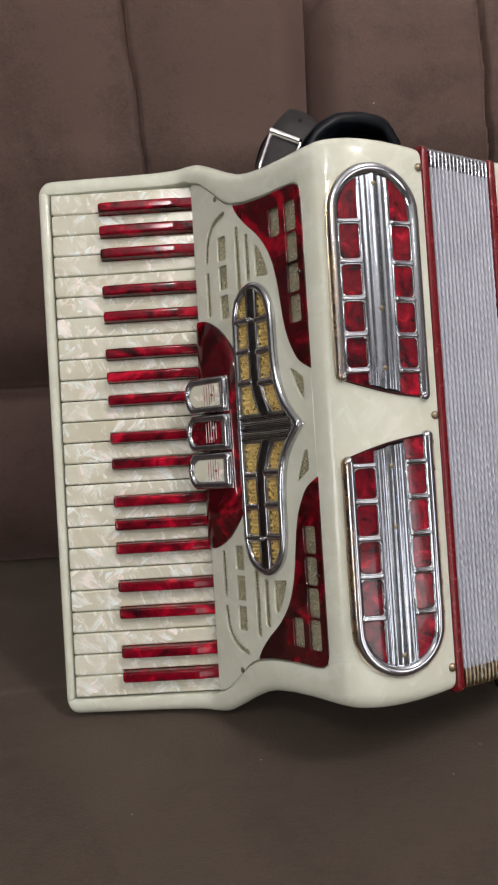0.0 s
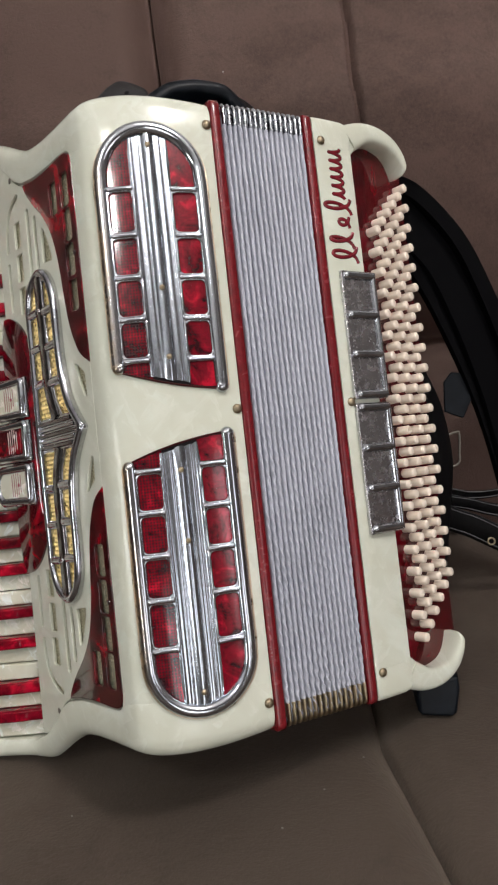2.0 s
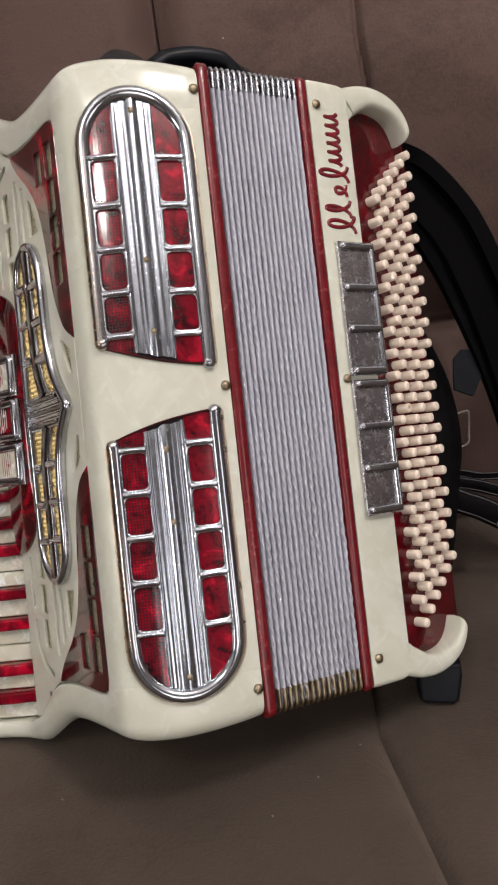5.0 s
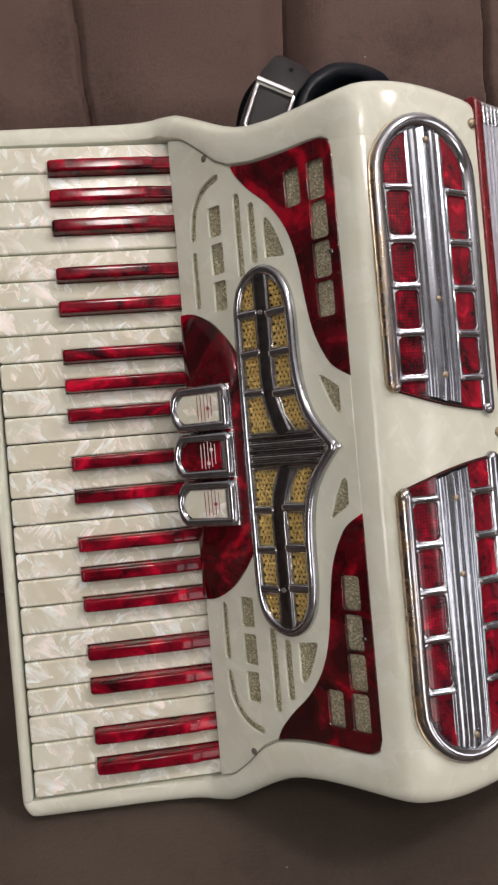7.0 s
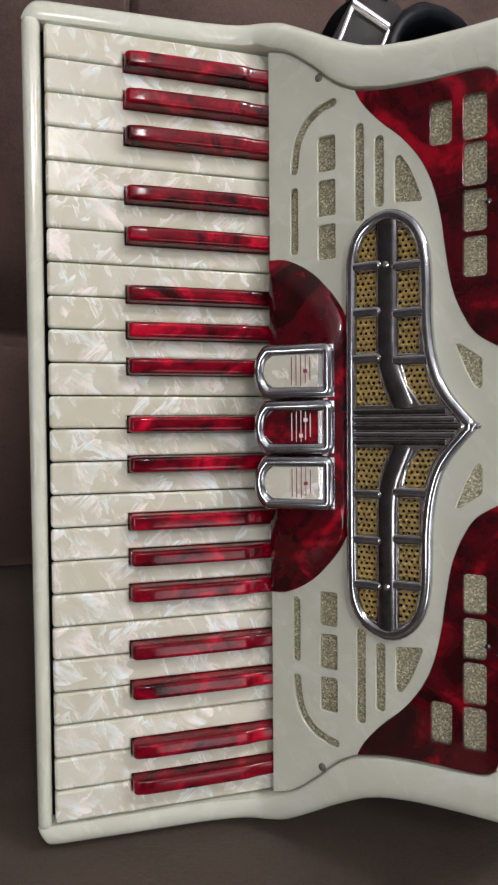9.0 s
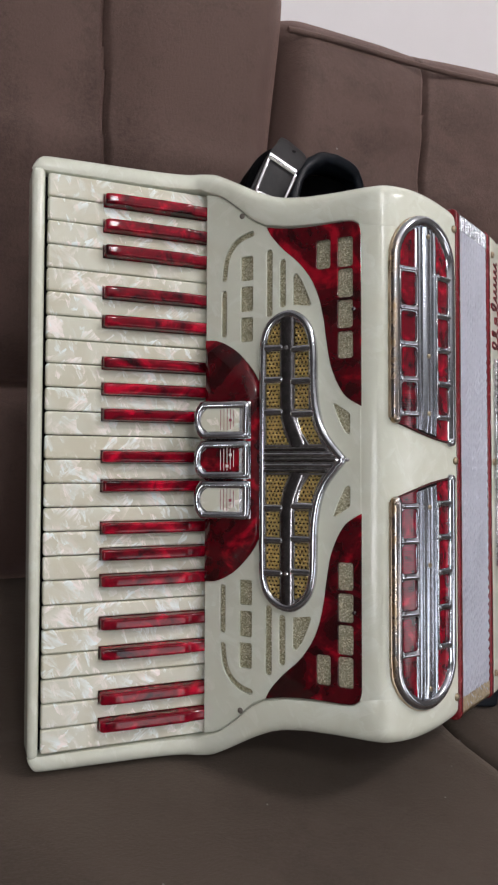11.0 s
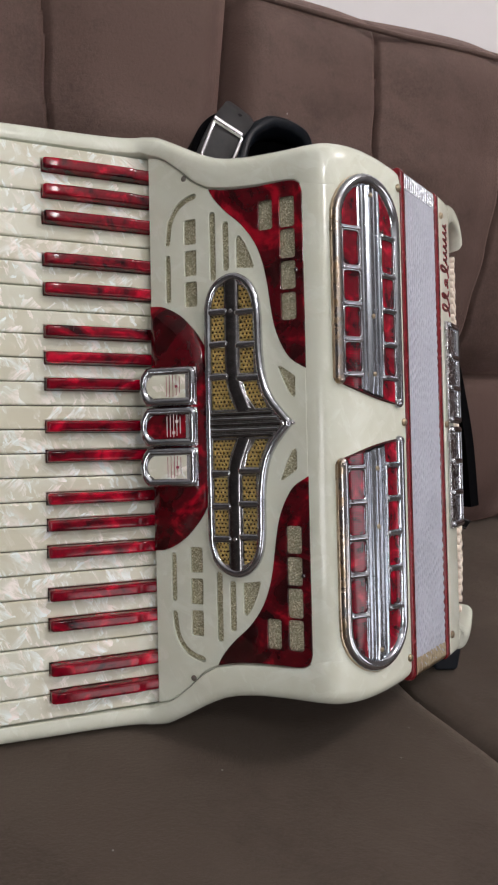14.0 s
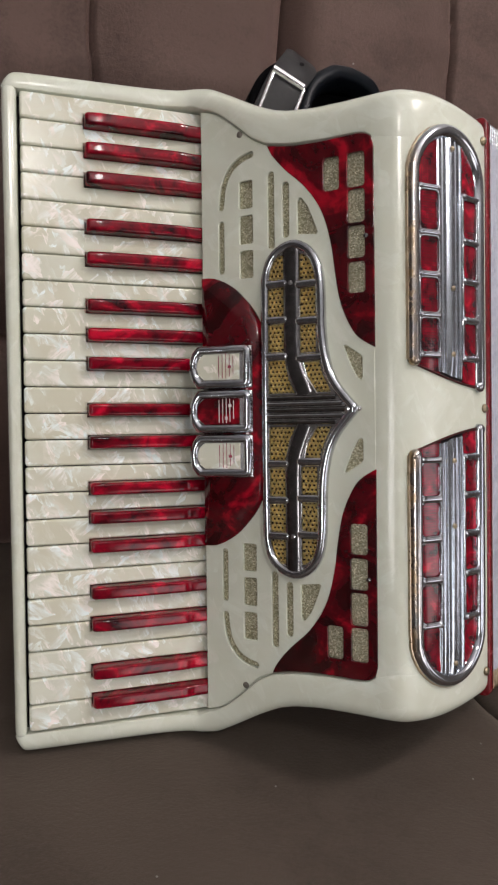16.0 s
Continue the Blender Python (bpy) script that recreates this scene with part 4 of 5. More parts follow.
            if 0.03 < a and b < 0.16:
                dz = 0.0012 * (x0 > .12)
                cell = [[(px0 - 0.001, a - dz), (px1 + 0.001, a - dz), (px1 + 0.001, b - dz), (px0 - 0.001, b - dz)], rrect(px0 + 0.0010, a + 0.0026 - dz, px1 - 0.0010, b - 0.0026 - dz, 0.0030, 6)]
                part("pane_frame", plate("pane_frame", cell, 0.0026, GRILLE_CHROME, lambda u, v, w: at(u, v, w + 0.0010), 0.0011, 4), base)

# brass screws of the two bellows frames
for x in (0.1652, 0.2485):
    for z in (0.2035, 0.0, -0.2025):
        part("case_screw", lathe("case_screw", on_front(x, z, 0.0), front_normal(x), [(0.0032, 0), (0.0034, .0010), (0.0026, .0022), (0.0012, .0028), (0.0001, .0029)], BRASS), accordion, "brass dome screw")

# bellows: rims, pleats and metal corners
EDIR = Vector((-0.485, 0.875, 0))


def hoop(x, zt, lift, depth, corner=0.004, steps=60):
    """A path up the front at x, over the corners and back on top and below."""
    f = on_front(x, 0, lift)
    n = front_normal(x)
    pts, ups = [], []
    up_z = Vector((0, 0, 1))
    pts.append(f + EDIR * depth - up_z * zt)
    ups.append(-up_z)
    for k in range(6):
        a = math.pi / 2 * k / 5
        pts.append(f + EDIR * corner * (1 - math.sin(a)) - up_z * (zt - corner * (1 - math.cos(a))))
        ups.append((n * math.sin(a) - up_z * math.cos(a)).normalized())
    for k in range(1, steps):
        pts.append(f + up_z * (-(zt - corner) + 2 * (zt - corner) * k / steps))
        ups.append(n)
    for k in range(6):
        a = math.pi / 2 * k / 5
        pts.append(f + EDIR * corner * (1 - math.cos(a)) + up_z * (zt - corner + corner * math.sin(a)))
        ups.append((n * math.cos(a) + up_z * math.sin(a)).normalized())
    pts.append(f + EDIR * depth + up_z * zt)
    ups.append(up_z)
    return pts, ups


bellows = part("bellows", box("bellows", (0.168, 0.0, -0.2195), (0.240, 0.17, 0.2195), FOLD_SHADE, place=lambda u, v, w: on_front(u, w, -0.0042) + EDIR * v), accordion, "folded bellows of lavender grey cloth with metal corners")
for x, mat, w in ((0.1721, RIM, 0.0074), (0.2392, RIM, 0.0070)):
    p, u = hoop(x, 0.2228, 0.0002, 0.17)
    part("bellows_rim", sweep("bellows_rim", p, u, [(w / 2, -0.004), (w / 2, 0.0004), (w / 2 - 0.0008, 0.0013), (-w / 2 + 0.0008, 0.0013), (-w / 2, 0.0004), (-w / 2, -0.004)], mat), bellows, "dark red bellows frame")
PLEATS = 16


def pleat_mesh(x, phase):
    """One fold of the bellows; its cloth is crimped aslant like a cord, more so towards the lower end."""
    path, ups = hoop(x, 0.2212, -0.0012, 0.16, steps=330)
    verts, faces = [], []
    prof = [(1.0, -0.006), (1.0, -0.0014)] + [(math.cos(math.pi * j / 8), -0.0014 + 0.0030 * math.sin(math.pi * j / 8)) for j in range(1, 8)] + [(-1.0, -0.0014), (-1.0, -0.006)]
    k, n = len(prof), len(path)
    for i, (q, up) in enumerate(zip(path, ups)):
        side = (path[min(i + 1, n - 1)] - path[max(i - 1, 0)]).cross(up).normalized()
        flat = 1.0 if 6 < i < n - 7 else 0.0
        wander = noise.noise((x * 300, q.z * 22, phase))
        strong = (0.00026 + 0.00032 * min(1.0, max(0.0, 0.5 - q.z / 0.34))) * (0.75 + 0.7 * wander) * flat
        lean = 0.00016 * math.sin(q.z * 190 + phase * 2) * flat
        for u, v in prof:
            turn = 2 * math.pi * (q.z / 0.0082 + 0.7 * wander) + phase + 1.5 * u
            crest = max(0.0, v + 0.0016) / 0.0029
            verts.append(q + side * (0.00158 * u + lean + strong * 0.55 * math.cos(turn) * crest) + up * (v + strong * math.sin(turn) * crest))
    for i in range(n - 1):
        for j in range(k):
            a, b = i * k, (i + 1) * k
            faces.append((a + j, a + (j + 1) % k, b + (j + 1) % k, b + j))
    faces += [tuple(range(k)), tuple(range((n - 1) * k, n * k))]
    return raw("pleat", verts, faces, CLOTH, 80)


for i in range(PLEATS):
    x = 0.1784 + (0.2340 - 0.1784) * i / (PLEATS - 1)
    rng = random.Random(i)
    pleat = part("pleat", pleat_mesh(x, rng.random() * 6), bellows)
    for sg in (1, -1):
        cp, cu = hoop(x, 0.2216, -0.0006, 0.05)
        pts = [(q, w) for q, w in zip(cp, cu) if q.z * sg > 0.2085]
        foot = Vector((cp[30].x, cp[30].y, 0.2062 * sg))
        pts = [(foot, cu[30])] + pts if sg > 0 else pts + [(foot, cu[30])]
        cprof = [(0.0015, -0.005), (0.0015, -0.0006)] + [(0.0015 * math.cos(math.pi * j / 6), -0.0006 + 0.0021 * math.sin(math.pi * j / 6)) for j in range(1, 6)] + [(-0.0015, -0.0006), (-0.0015, -0.005)]
        part("metal_corner", sweep("metal_corner", [q for q, w in pts], [w for q, w in pts], cprof, DULL_CORNER if sg > 0 else CORNER_BRASS), pleat, "bright metal corner" if sg > 0 else "tarnished brass corner")

# bass case with its button plate
ZO = [(.2420, .2220), (.2450, .2236), (.2695, .2240), (.2735, .2215), (.2745, .2225), (.2800, .2238), (.2900, .2244), (.3000, .2236), (.3080, .2200), (.3150, .2140), (.3205, .2060), (.3232, .1990)]
ZO = ZO[:5] + [(p.x, p.y) for p in smooth([Vector((*q, 0)) for q in ZO[5:]], 5)]
ZI = [(.2420, .2000), (.2723, .2000), (.2727, .1985), (.2760, .1995), (.2815, .2075), (.2867, .2112), (.2960, .2132), (.3066, .2118), (.3160, .2060), (.3232, .1975)]
ZI_SMOOTH = ZI[:3] + [(p.x, p.y) for p in smooth([Vector((*q, 0)) for q in ZI[3:]], 5)]
stations = []
for x in sorted([0.2752, 0.2775, 0.2820, 0.2860, 0.2910, 0.2970, 0.3030, 0.3080, 0.3125, 0.3165, 0.3193] + [0.2432, 0.2445, 0.250, 0.256, 0.262, 0.2670, 0.2710, 0.2723, 0.2727, 0.2735, 0.2745, 0.2760, 0.280, 0.284, 0.288, 0.294, 0.300, 0.3055, 0.310, 0.3145, 0.318, 0.3205]):
    d = 0.0 if x < 0.2725 else 0.0125
    low = 0.0016 if x > 0.2727 else 0.0
    stations.append((on_front(x, 0, -low), front_normal(x), on_front(x, 0, 0) + EDIR * 0.165 + Vector((-0.3 * max(0, x - 0.29), 0, 0)), curve_at(ZO, x), curve_at(ZI_SMOOTH, x), d, min(0.008, 0.8 * (curve_at(ZO, x) - curve_at(ZI_SMOOTH, x))) if x > 0.2727 else 0.005))
bass_case = part("bass_case", shell("bass_case", stations, CREAM), accordion, "cream celluloid bass case with curved end caps")


def straight_on(x0, x, z, h=0.0):
    """The front carried on straight from x0 instead of curving away."""
    n = front_normal(x0)
    t = Vector((-n.y, n.x, 0))
    return on_front(x0, z) + t * ((x - x0) / t.x) + n * h


def end_cap(sg):
    """The rounded horn at either end of the button side, thick at the case and drawn out to a blunt tip."""
    line = [(.2727, .2114, .0108), (.2800, .2160, .0100), (.2872, .2195, .0090), (.2960, .2209, .0081), (.3050, .2192, .0072), (.3130, .2150, .0056), (.3190, .2079, .0040), (.3222, .1992, .0026), (.3228, .1915, .0012)]
    path = smooth([Vector(q) for q in line], 5)
    verts, faces, k = [], [], 20
    for i, q in enumerate(path):
        a, b = path[max(i - 1, 0)], path[min(i + 1, len(path) - 1)]
        t = Vector((b.x - a.x, b.y - a.y)).normalized()
        f = i / (len(path) - 1)
        close = math.sqrt(max(0.0016, 1 - max(0.0, (f - 0.86) / 0.14) ** 2))
        for j in range(k):
            c, e = math.cos(2 * math.pi * j / k), math.sin(2 * math.pi * j / k)
            across = q.z * close * math.copysign(abs(c) ** 0.6, c)
            half = 0.0085 + 0.0050 * f
            deep = half * close * math.copysign(abs(e) ** 0.5, e)
            verts.append(straight_on(0.2715, q.x - t.y * across, (q.y + t.x * across) * sg, deep - half + 0.0002))
    for i in range(len(path) - 1):
        for j in range(k):
            faces.append((i * k + j, i * k + (j + 1) % k, (i + 1) * k + (j + 1) % k, (i + 1) * k + j))
    faces += [tuple(range(k)), tuple(range((len(path) - 1) * k, len(path) * k))]
    return raw("end_cap", verts, faces, CREAM, 60)


for sg in (1, -1):
    part("end_cap", end_cap(sg), accordion, "rounded cream end cap of the button side")
verts = [on_front(x, z * (curve_at(ZI_SMOOTH, x) + 0.0006), h) for h in (-0.0118, -0.0122) for x in np.linspace(0.2730, 0.3290, 12) for z in (-1, 0, 1)]
faces = [(o + i * 3 + j, o + i * 3 + j + 1, o + i * 3 + j + 4, o + i * 3 + j + 3) for o in (0, 36) for i in range(11) for j in range(2)]
part("button_board", raw("button_board", verts, faces, BOARD_RED), bass_case, "glossy red pearl button board")
btn = lathe("bass_button", (0, 0, 0), (0, 0, 1), [(0.0037, 0), (0.0037, 0.0092), (0.0034, 0.0101), (0.0026, 0.0106), (0.0001, 0.0107)], PINK, 14)
hollow = lathe("bass_button", (0, 0, 0), (0, 0, 1), [(0.0037, 0), (0.0037, 0.0092), (0.0034, 0.0101), (0.0022, 0.0103), (0.0018, 0.0072), (0.0001, 0.0071)], PINK, 14)
for r in range(6):
    x = 0.2912 + (0.3228 - 0.2912) * r / 5
    for c in range(20):
        z = 0.1405 - 0.01732 * c + 0.0088 * r
        n = front_normal(x)
        ob = new("bass_button", hollow if (r, c) == (1, 10) else btn)
        ob.parent = bass_case
        ob.matrix_basis = Matrix.Translation(on_front(x, z, -0.0118)) @ n.to_track_quat("Z", "Y").to_matrix().to_4x4()

# chrome bass register covers
for sg in (1, -1):
    def at(u, v, w, sg=sg):
        return straight_on(0.2505, u, v * sg, w)
    cover = part("bass_register_cover", plate("bass_register_cover", [rrect(.2505, .0015, .2775, .1010, .0006, 2)], 0.0030, SCRATCHED, lambda u, v, w: at(u, v, w + 0.0004), 0.0005), accordion, "scratched chrome bass register cover")
    q = [at(.2756, z, 0.0032) for z in np.linspace(.003, .0995, 9)]
    part("edge_bar", sweep("edge_bar", q, [front_normal(.2505)] * 9, dome(0.0050, 0.0030, 8), GRILLE_CHROME), cover)
    for z in (.0050, .0360, .0665, .0972):
        q = [at(x, z, 0.0032) for x in np.linspace(.2545, .2756, 7)]
        part("cross_bar", sweep("cross_bar", q, [front_normal(.2505) for x in np.linspace(.2545, .2756, 7)], dome(0.0070, 0.0034, 8), GRILLE_CHROME), cover)
        part("bar_end", lathe("bar_end", at(.2545, z, 0.0030), front_normal(.2505), [(0.0035, 0), (0.0031, .0018), (0.0018, .0030), (0.0001, .0035)], GRILLE_CHROME, 12), cover)

# flourish in the maker's red: slanted loops and waves, no letters
def coil(z0, z1, turns, lo, hi, slant=0.0045):
    """A row of slanted open loops."""
    out = []
    for k in range(turns * 10 + 1):
        f = k / (turns * 10)
        a = 2 * math.pi * turns * f
        out.append((lo + (hi - lo) * (0.5 - 0.5 * math.cos(a)), z0 + (z1 - z0) * f + slant * math.sin(a) * 0.55))
    return out


strokes = [coil(.1085, .1215, 1, .2684, .2482, 0.010), coil(.1200, .1330, 1, .2664, .2478, 0.008), coil(.1360, .1450, 1, .2645, .2560, 0.008),
           coil(.1470, .1590, 1, .2672, .2462, 0.009), coil(.1590, .1990, 6, .2632, .2540, 0.0022)]
for st in strokes:
    q = [(p.x, p.y) for p in smooth([Vector((*v, 0)) for v in st], 5)]
    part("script_stroke", sweep("script_stroke", [on_front(u, v, 0.0002) for u, v in q], [front_normal(u) for u, v in q], dome(0.0031, 0.0007, 4), LOGO), bass_case, "dark red script stroke")


# ---- room ----
def slab(name, lo, hi, mat):
    ob = new(name, box(name, lo, hi, mat))
    return tagged(ob, kind="structure")


slab("floor", (-2.6, -2.6, -0.1), (2.0, 1.4, 0.0), FLOOR)
slab("ceiling", (-2.6, -2.6, 2.6), (2.0, 1.4, 2.7), WALL)
slab("wall_north", (-2.6, 1.4, -0.1), (2.0, 1.5, 2.7), WALL)
# unseen west, east and south walls, kept dark to hold down reflections and fill
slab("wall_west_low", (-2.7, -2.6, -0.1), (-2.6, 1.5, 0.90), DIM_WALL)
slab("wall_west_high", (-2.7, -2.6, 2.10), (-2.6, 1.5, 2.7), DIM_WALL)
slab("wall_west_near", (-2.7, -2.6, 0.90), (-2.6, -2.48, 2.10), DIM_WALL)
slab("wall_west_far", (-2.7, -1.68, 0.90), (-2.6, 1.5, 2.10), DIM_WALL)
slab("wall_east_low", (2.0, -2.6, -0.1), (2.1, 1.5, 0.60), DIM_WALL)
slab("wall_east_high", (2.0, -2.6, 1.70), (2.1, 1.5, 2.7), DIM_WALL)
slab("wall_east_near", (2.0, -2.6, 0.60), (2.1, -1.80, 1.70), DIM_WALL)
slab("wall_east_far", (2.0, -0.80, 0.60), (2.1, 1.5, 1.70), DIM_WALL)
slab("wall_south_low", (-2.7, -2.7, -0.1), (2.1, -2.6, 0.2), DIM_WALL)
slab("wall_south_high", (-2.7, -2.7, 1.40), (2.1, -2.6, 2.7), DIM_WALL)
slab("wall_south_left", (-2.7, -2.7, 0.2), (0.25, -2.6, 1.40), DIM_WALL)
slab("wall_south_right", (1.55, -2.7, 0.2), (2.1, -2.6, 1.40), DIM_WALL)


def window(name, centre, along, width, height, inward, columns, rows):
    """A white window frame with its glazing bars, standing just inside the opening."""
    th = tagged(new(name), kind="structure")
    th.location = centre
    c, a, d = Vector((0, 0, 0)), Vector(along), Vector(inward)

    def bar(kind, u0, u1, v0, v1):
        part(kind, box(kind, (u0, 0.05, v0), (u1, 0.075, v1), WALL, 0.003, 1, lambda u, w, v: c + a * u + d * w + Vector((0, 0, v))), th)
    w, h, f = width / 2, height / 2, 0.035
    for u in (-w, w - f):
        bar("frame_side", u, u + f, -h, h)
    for v in (-h, h - f):
        bar("frame_rail", -w + f, w - f, v, v + f)
    for k in range(1, columns):
        u = -w + width * k / columns
        bar("glazing_bar", u - 0.02, u + 0.02, -h + f, h - f)
    for k in range(1, rows):
        v = -h + height * k / rows
        for j in range(columns):
            bar("glazing_bar", -w + width * j / columns + (0.021 if j else f), -w + width * (j + 1) / columns - (0.021 if j < columns - 1 else f), v - 0.015, v + 0.015)


window("window_1", (0.90, -2.6, 0.80), (1, 0, 0), 1.3, 1.2, (0, 1, 0), 2, 1)
window("window_2", (2.0, -1.30, 1.15), (0, 1, 0), 1.0, 1.1, (-1, 0, 0), 2, 1)
# the last one is invented, framing the added west fill light
window("added_window_3", (-2.6, -2.08, 1.50), (0, -1, 0), 0.8, 1.2, (1, 0, 0), 2, 2)

# bodies for both unseen lamps; the right-hand one is an added light
for spot in (LAMP, ADDED_LAMP):
    tagged(new("ceiling_lamp", lathe("ceiling_lamp", (spot.x, spot.y, 2.47), (0, 0, 1), [(0.10, 0.0), (0.11, 0.03), (0.10, 0.09), (0.08, 0.13)], WALL, 24)), "assumed round white ceiling lamp out of view", "lamp", "ceiling lamps")


# ---- sofa ----
sofa = new("sofa")
sofa.location = (0.1, 0.6, 0.0)
tagged(sofa, "dark brown suede sofa with stitched back and seat cushions", "sofa")


def sofa_part(name, mesh, label=""):
    ob = part(name, mesh, sofa, label)
    ob.location = -sofa.location
    return ob


def bed(x, y):
    return 0.4372 - 0.0865 * (y - 0.5)


def seam_x(y):
    """The seam between the two seat cushions runs slightly aslant."""
    return 0.246 + 0.19 * max(0.0, 0.55 - y)


def seat_cushion(x0, x1, seed):
    nx, ny = int((1.0 if x1 is None else x1 - 0.25) / 0.012) + 12, 80
    verts, faces = [], []
    for j in range(ny + 1):
        y = 0.20 + 0.80 * j / ny
        xa, xb = (x0, seam_x(y)) if x1 is None else (seam_x(y) + 0.0004, x1)
        for i in range(nx + 1):
            u = i / nx
            u = u ** 0.6 if x1 is None else 1 - (1 - u) ** 0.6
            x = xa + (xb - xa) * u
            e = min(x - xa, xb - x)
            f = y - 0.20
            drop = (0.013 + 0.02 * max(0.0, 0.55 - y)) * max(0, 1 - e / 0.035) ** 2.4
            drop += 0.05 * max(0, 1 - f / 0.07) ** 2.2
            w = 0.0035 * noise.noise((x * 5, y * 5, seed)) + 0.0022 * noise.noise((x * 14, y * 14, seed)) + 0.0006 * noise.noise((x * 50, y * 50, seed))
            crease = 0.006 * math.exp(-((y - 0.60 - 0.25 * (x + 0.25)) / 0.012) ** 2) * max(0, min(1, (-0.14 - x) * 8)) + 0.005 * math.exp(-((y - 0.50 - 0.30 * (x + 0.25)) / 0.010) ** 2) * max(0, min(1, (-0.17 - x) * 8))
            verts.append((x, y, bed(x, y) - drop + w + crease))
    k = len(verts)
    for j in range(ny + 1):
        for i in range(nx + 1):
            v = verts[j * (nx + 1) + i]
            verts.append((v[0], v[1], 0.27))
    for j in range(ny):
        for i in range(nx):
            a = j * (nx + 1) + i
            faces.append((a, a + 1, a + nx + 2, a + nx + 1))
    rim = [i for i in range(nx + 1)] + [j * (nx + 1) + nx for j in range(1, ny + 1)] + [ny * (nx + 1) + i for i in range(nx - 1, -1, -1)] + [j * (nx + 1) for j in range(ny - 1, 0, -1)]
    for a, b in zip(rim, rim[1:] + rim[:1]):
        faces.append((a, b, k + b, k + a))
    used = sorted({v for f in faces for v in f})
    remap = {v: i for i, v in enumerate(used)}
    return raw("seat_cushion", [verts[v] for v in used], [tuple(remap[v] for v in f) for f in faces], SEAT_SUEDE, 60)


sofa_part("seat_cushion", seat_cushion(-0.95, None, 1.3))
sofa_part("seat_cushion", seat_cushion(None, 1.25, 4.1))


def back_cushion(x0, x1, top, dy, seams, seed):
    profile = smooth([Vector(q) for q in ((1.02, .380, 0), (.972, .392, 0), (.938, .418, 0), (.916, .48, 0), (.914, .57, 0), (.934, .640, 0), (.954, .660, 0), (.936, .680, 0), (.912, .73, 0), (.905, .82, 0), (.904, .93, 0), (.914, .98, 0), (.928, top - .05, 0), (.945, top - .018, 0), (.975, top, 0), (1.02, top + .004, 0), (1.14, top - .005, 0), (1.17, top - .04, 0), (1.17, .40, 0))], 7)
    nx = int((x1 - x0) / 0.0025)
    verts, faces = [], []
    for q in profile:
        for i in range(nx + 1):
            x = x0 + (x1 - x0) * i / nx
            e = min(x - x0, x1 - x)
            inset = 0.034 * max(0, 1 - e / 0.04) ** 2.2
            for sx in seams:
                bow = sx + 0.008 * math.sin(q.y * 9) + 0.0015 * math.sin(q.y * 70)
                inset += 0.009 * math.exp(-((x - bow) / 0.0030) ** 2) + 0.011 * math.exp(-((x - bow) / 0.035) ** 2)
            front = 1.0 if q.x < 1.03 else 0.0
            y = q.x + dy + inset * front + 0.006 * noise.noise((x * 5, q.y * 5, seed)) + 0.0025 * noise.noise((x * 12, q.y * 9, seed)) + 0.0008 * noise.noise((x * 20, q.y * 20, seed))
            z = q.y - (0.006 * max(0, 1 - e / 0.03) ** 2 if q.y > top - 0.06 else 0) + (0.006 * noise.noise((x * 6, seed, 0.3)) if q.y > top - 0.03 else 0)
            verts.append((x, y, z))
    for j in range(len(profile) - 1):
        for i in range(nx):
            a = j * (nx + 1) + i
            faces.append((a, a + 1, a + nx + 2, a + nx + 1))
    faces.append(tuple(j * (nx + 1) for j in range(len(profile))))
    faces.append(tuple(j * (nx + 1) + nx for j in range(len(profile))))
    return raw("back_cushion", verts, faces, SUEDE, 60)


sofa_part("back_cushion", back_cushion(-0.95, 0.1015, 1.165, -0.004, (-0.100, -0.50, -0.70), 2.2))
sofa_part("back_cushion", back_cushion(0.1040, 1.25, 1.112, 0.004, (0.305, 0.51, 0.71, 0.91), 7.7))
for xa, xb, top, dy, seed in ((-0.94, 0.0985, 1.165, -0.004, 2.2), (0.1070, 1.24, 1.112, 0.004, 7.7)):
    path = [Vector((xa + (xb - xa) * i / 80, 0.9435 + dy + 0.006 * noise.noise(((xa + (xb - xa) * i / 80) * 5, (top - .02) * 5, seed)), top - 0.017 + 0.006 * noise.noise(((xa + (xb - xa) * i / 80) * 6, seed, 0.3)))) for i in range(81)]
    sofa_part("piping", sweep("piping", path, [Vector((0, -0.7, 0.7))] * 81, ring(0.0034, 8), SUEDE))
sofa_part("base", box("base", (-0.97, 0.22, 0.06), (1.27, 1.17, 0.30), SUEDE, 0.02, 3))
for x in (-0.98, 1.28):
    sofa_part("armrest", box("armrest", (x - 0.09, 0.20, 0.06), (x + 0.09, 1.17, 0.62), SUEDE, 0.05, 4))
for x in (-0.95, 1.25):
    for y in (0.27, 1.1):
        sofa_part("foot", box("foot", (x - 0.03, y - 0.03, 0.0), (x + 0.03, y + 0.03, 0.07), BLACK, 0.004))


# ---- straps ----
def lay(p):
    return LEAN_BACK @ Vector(p)


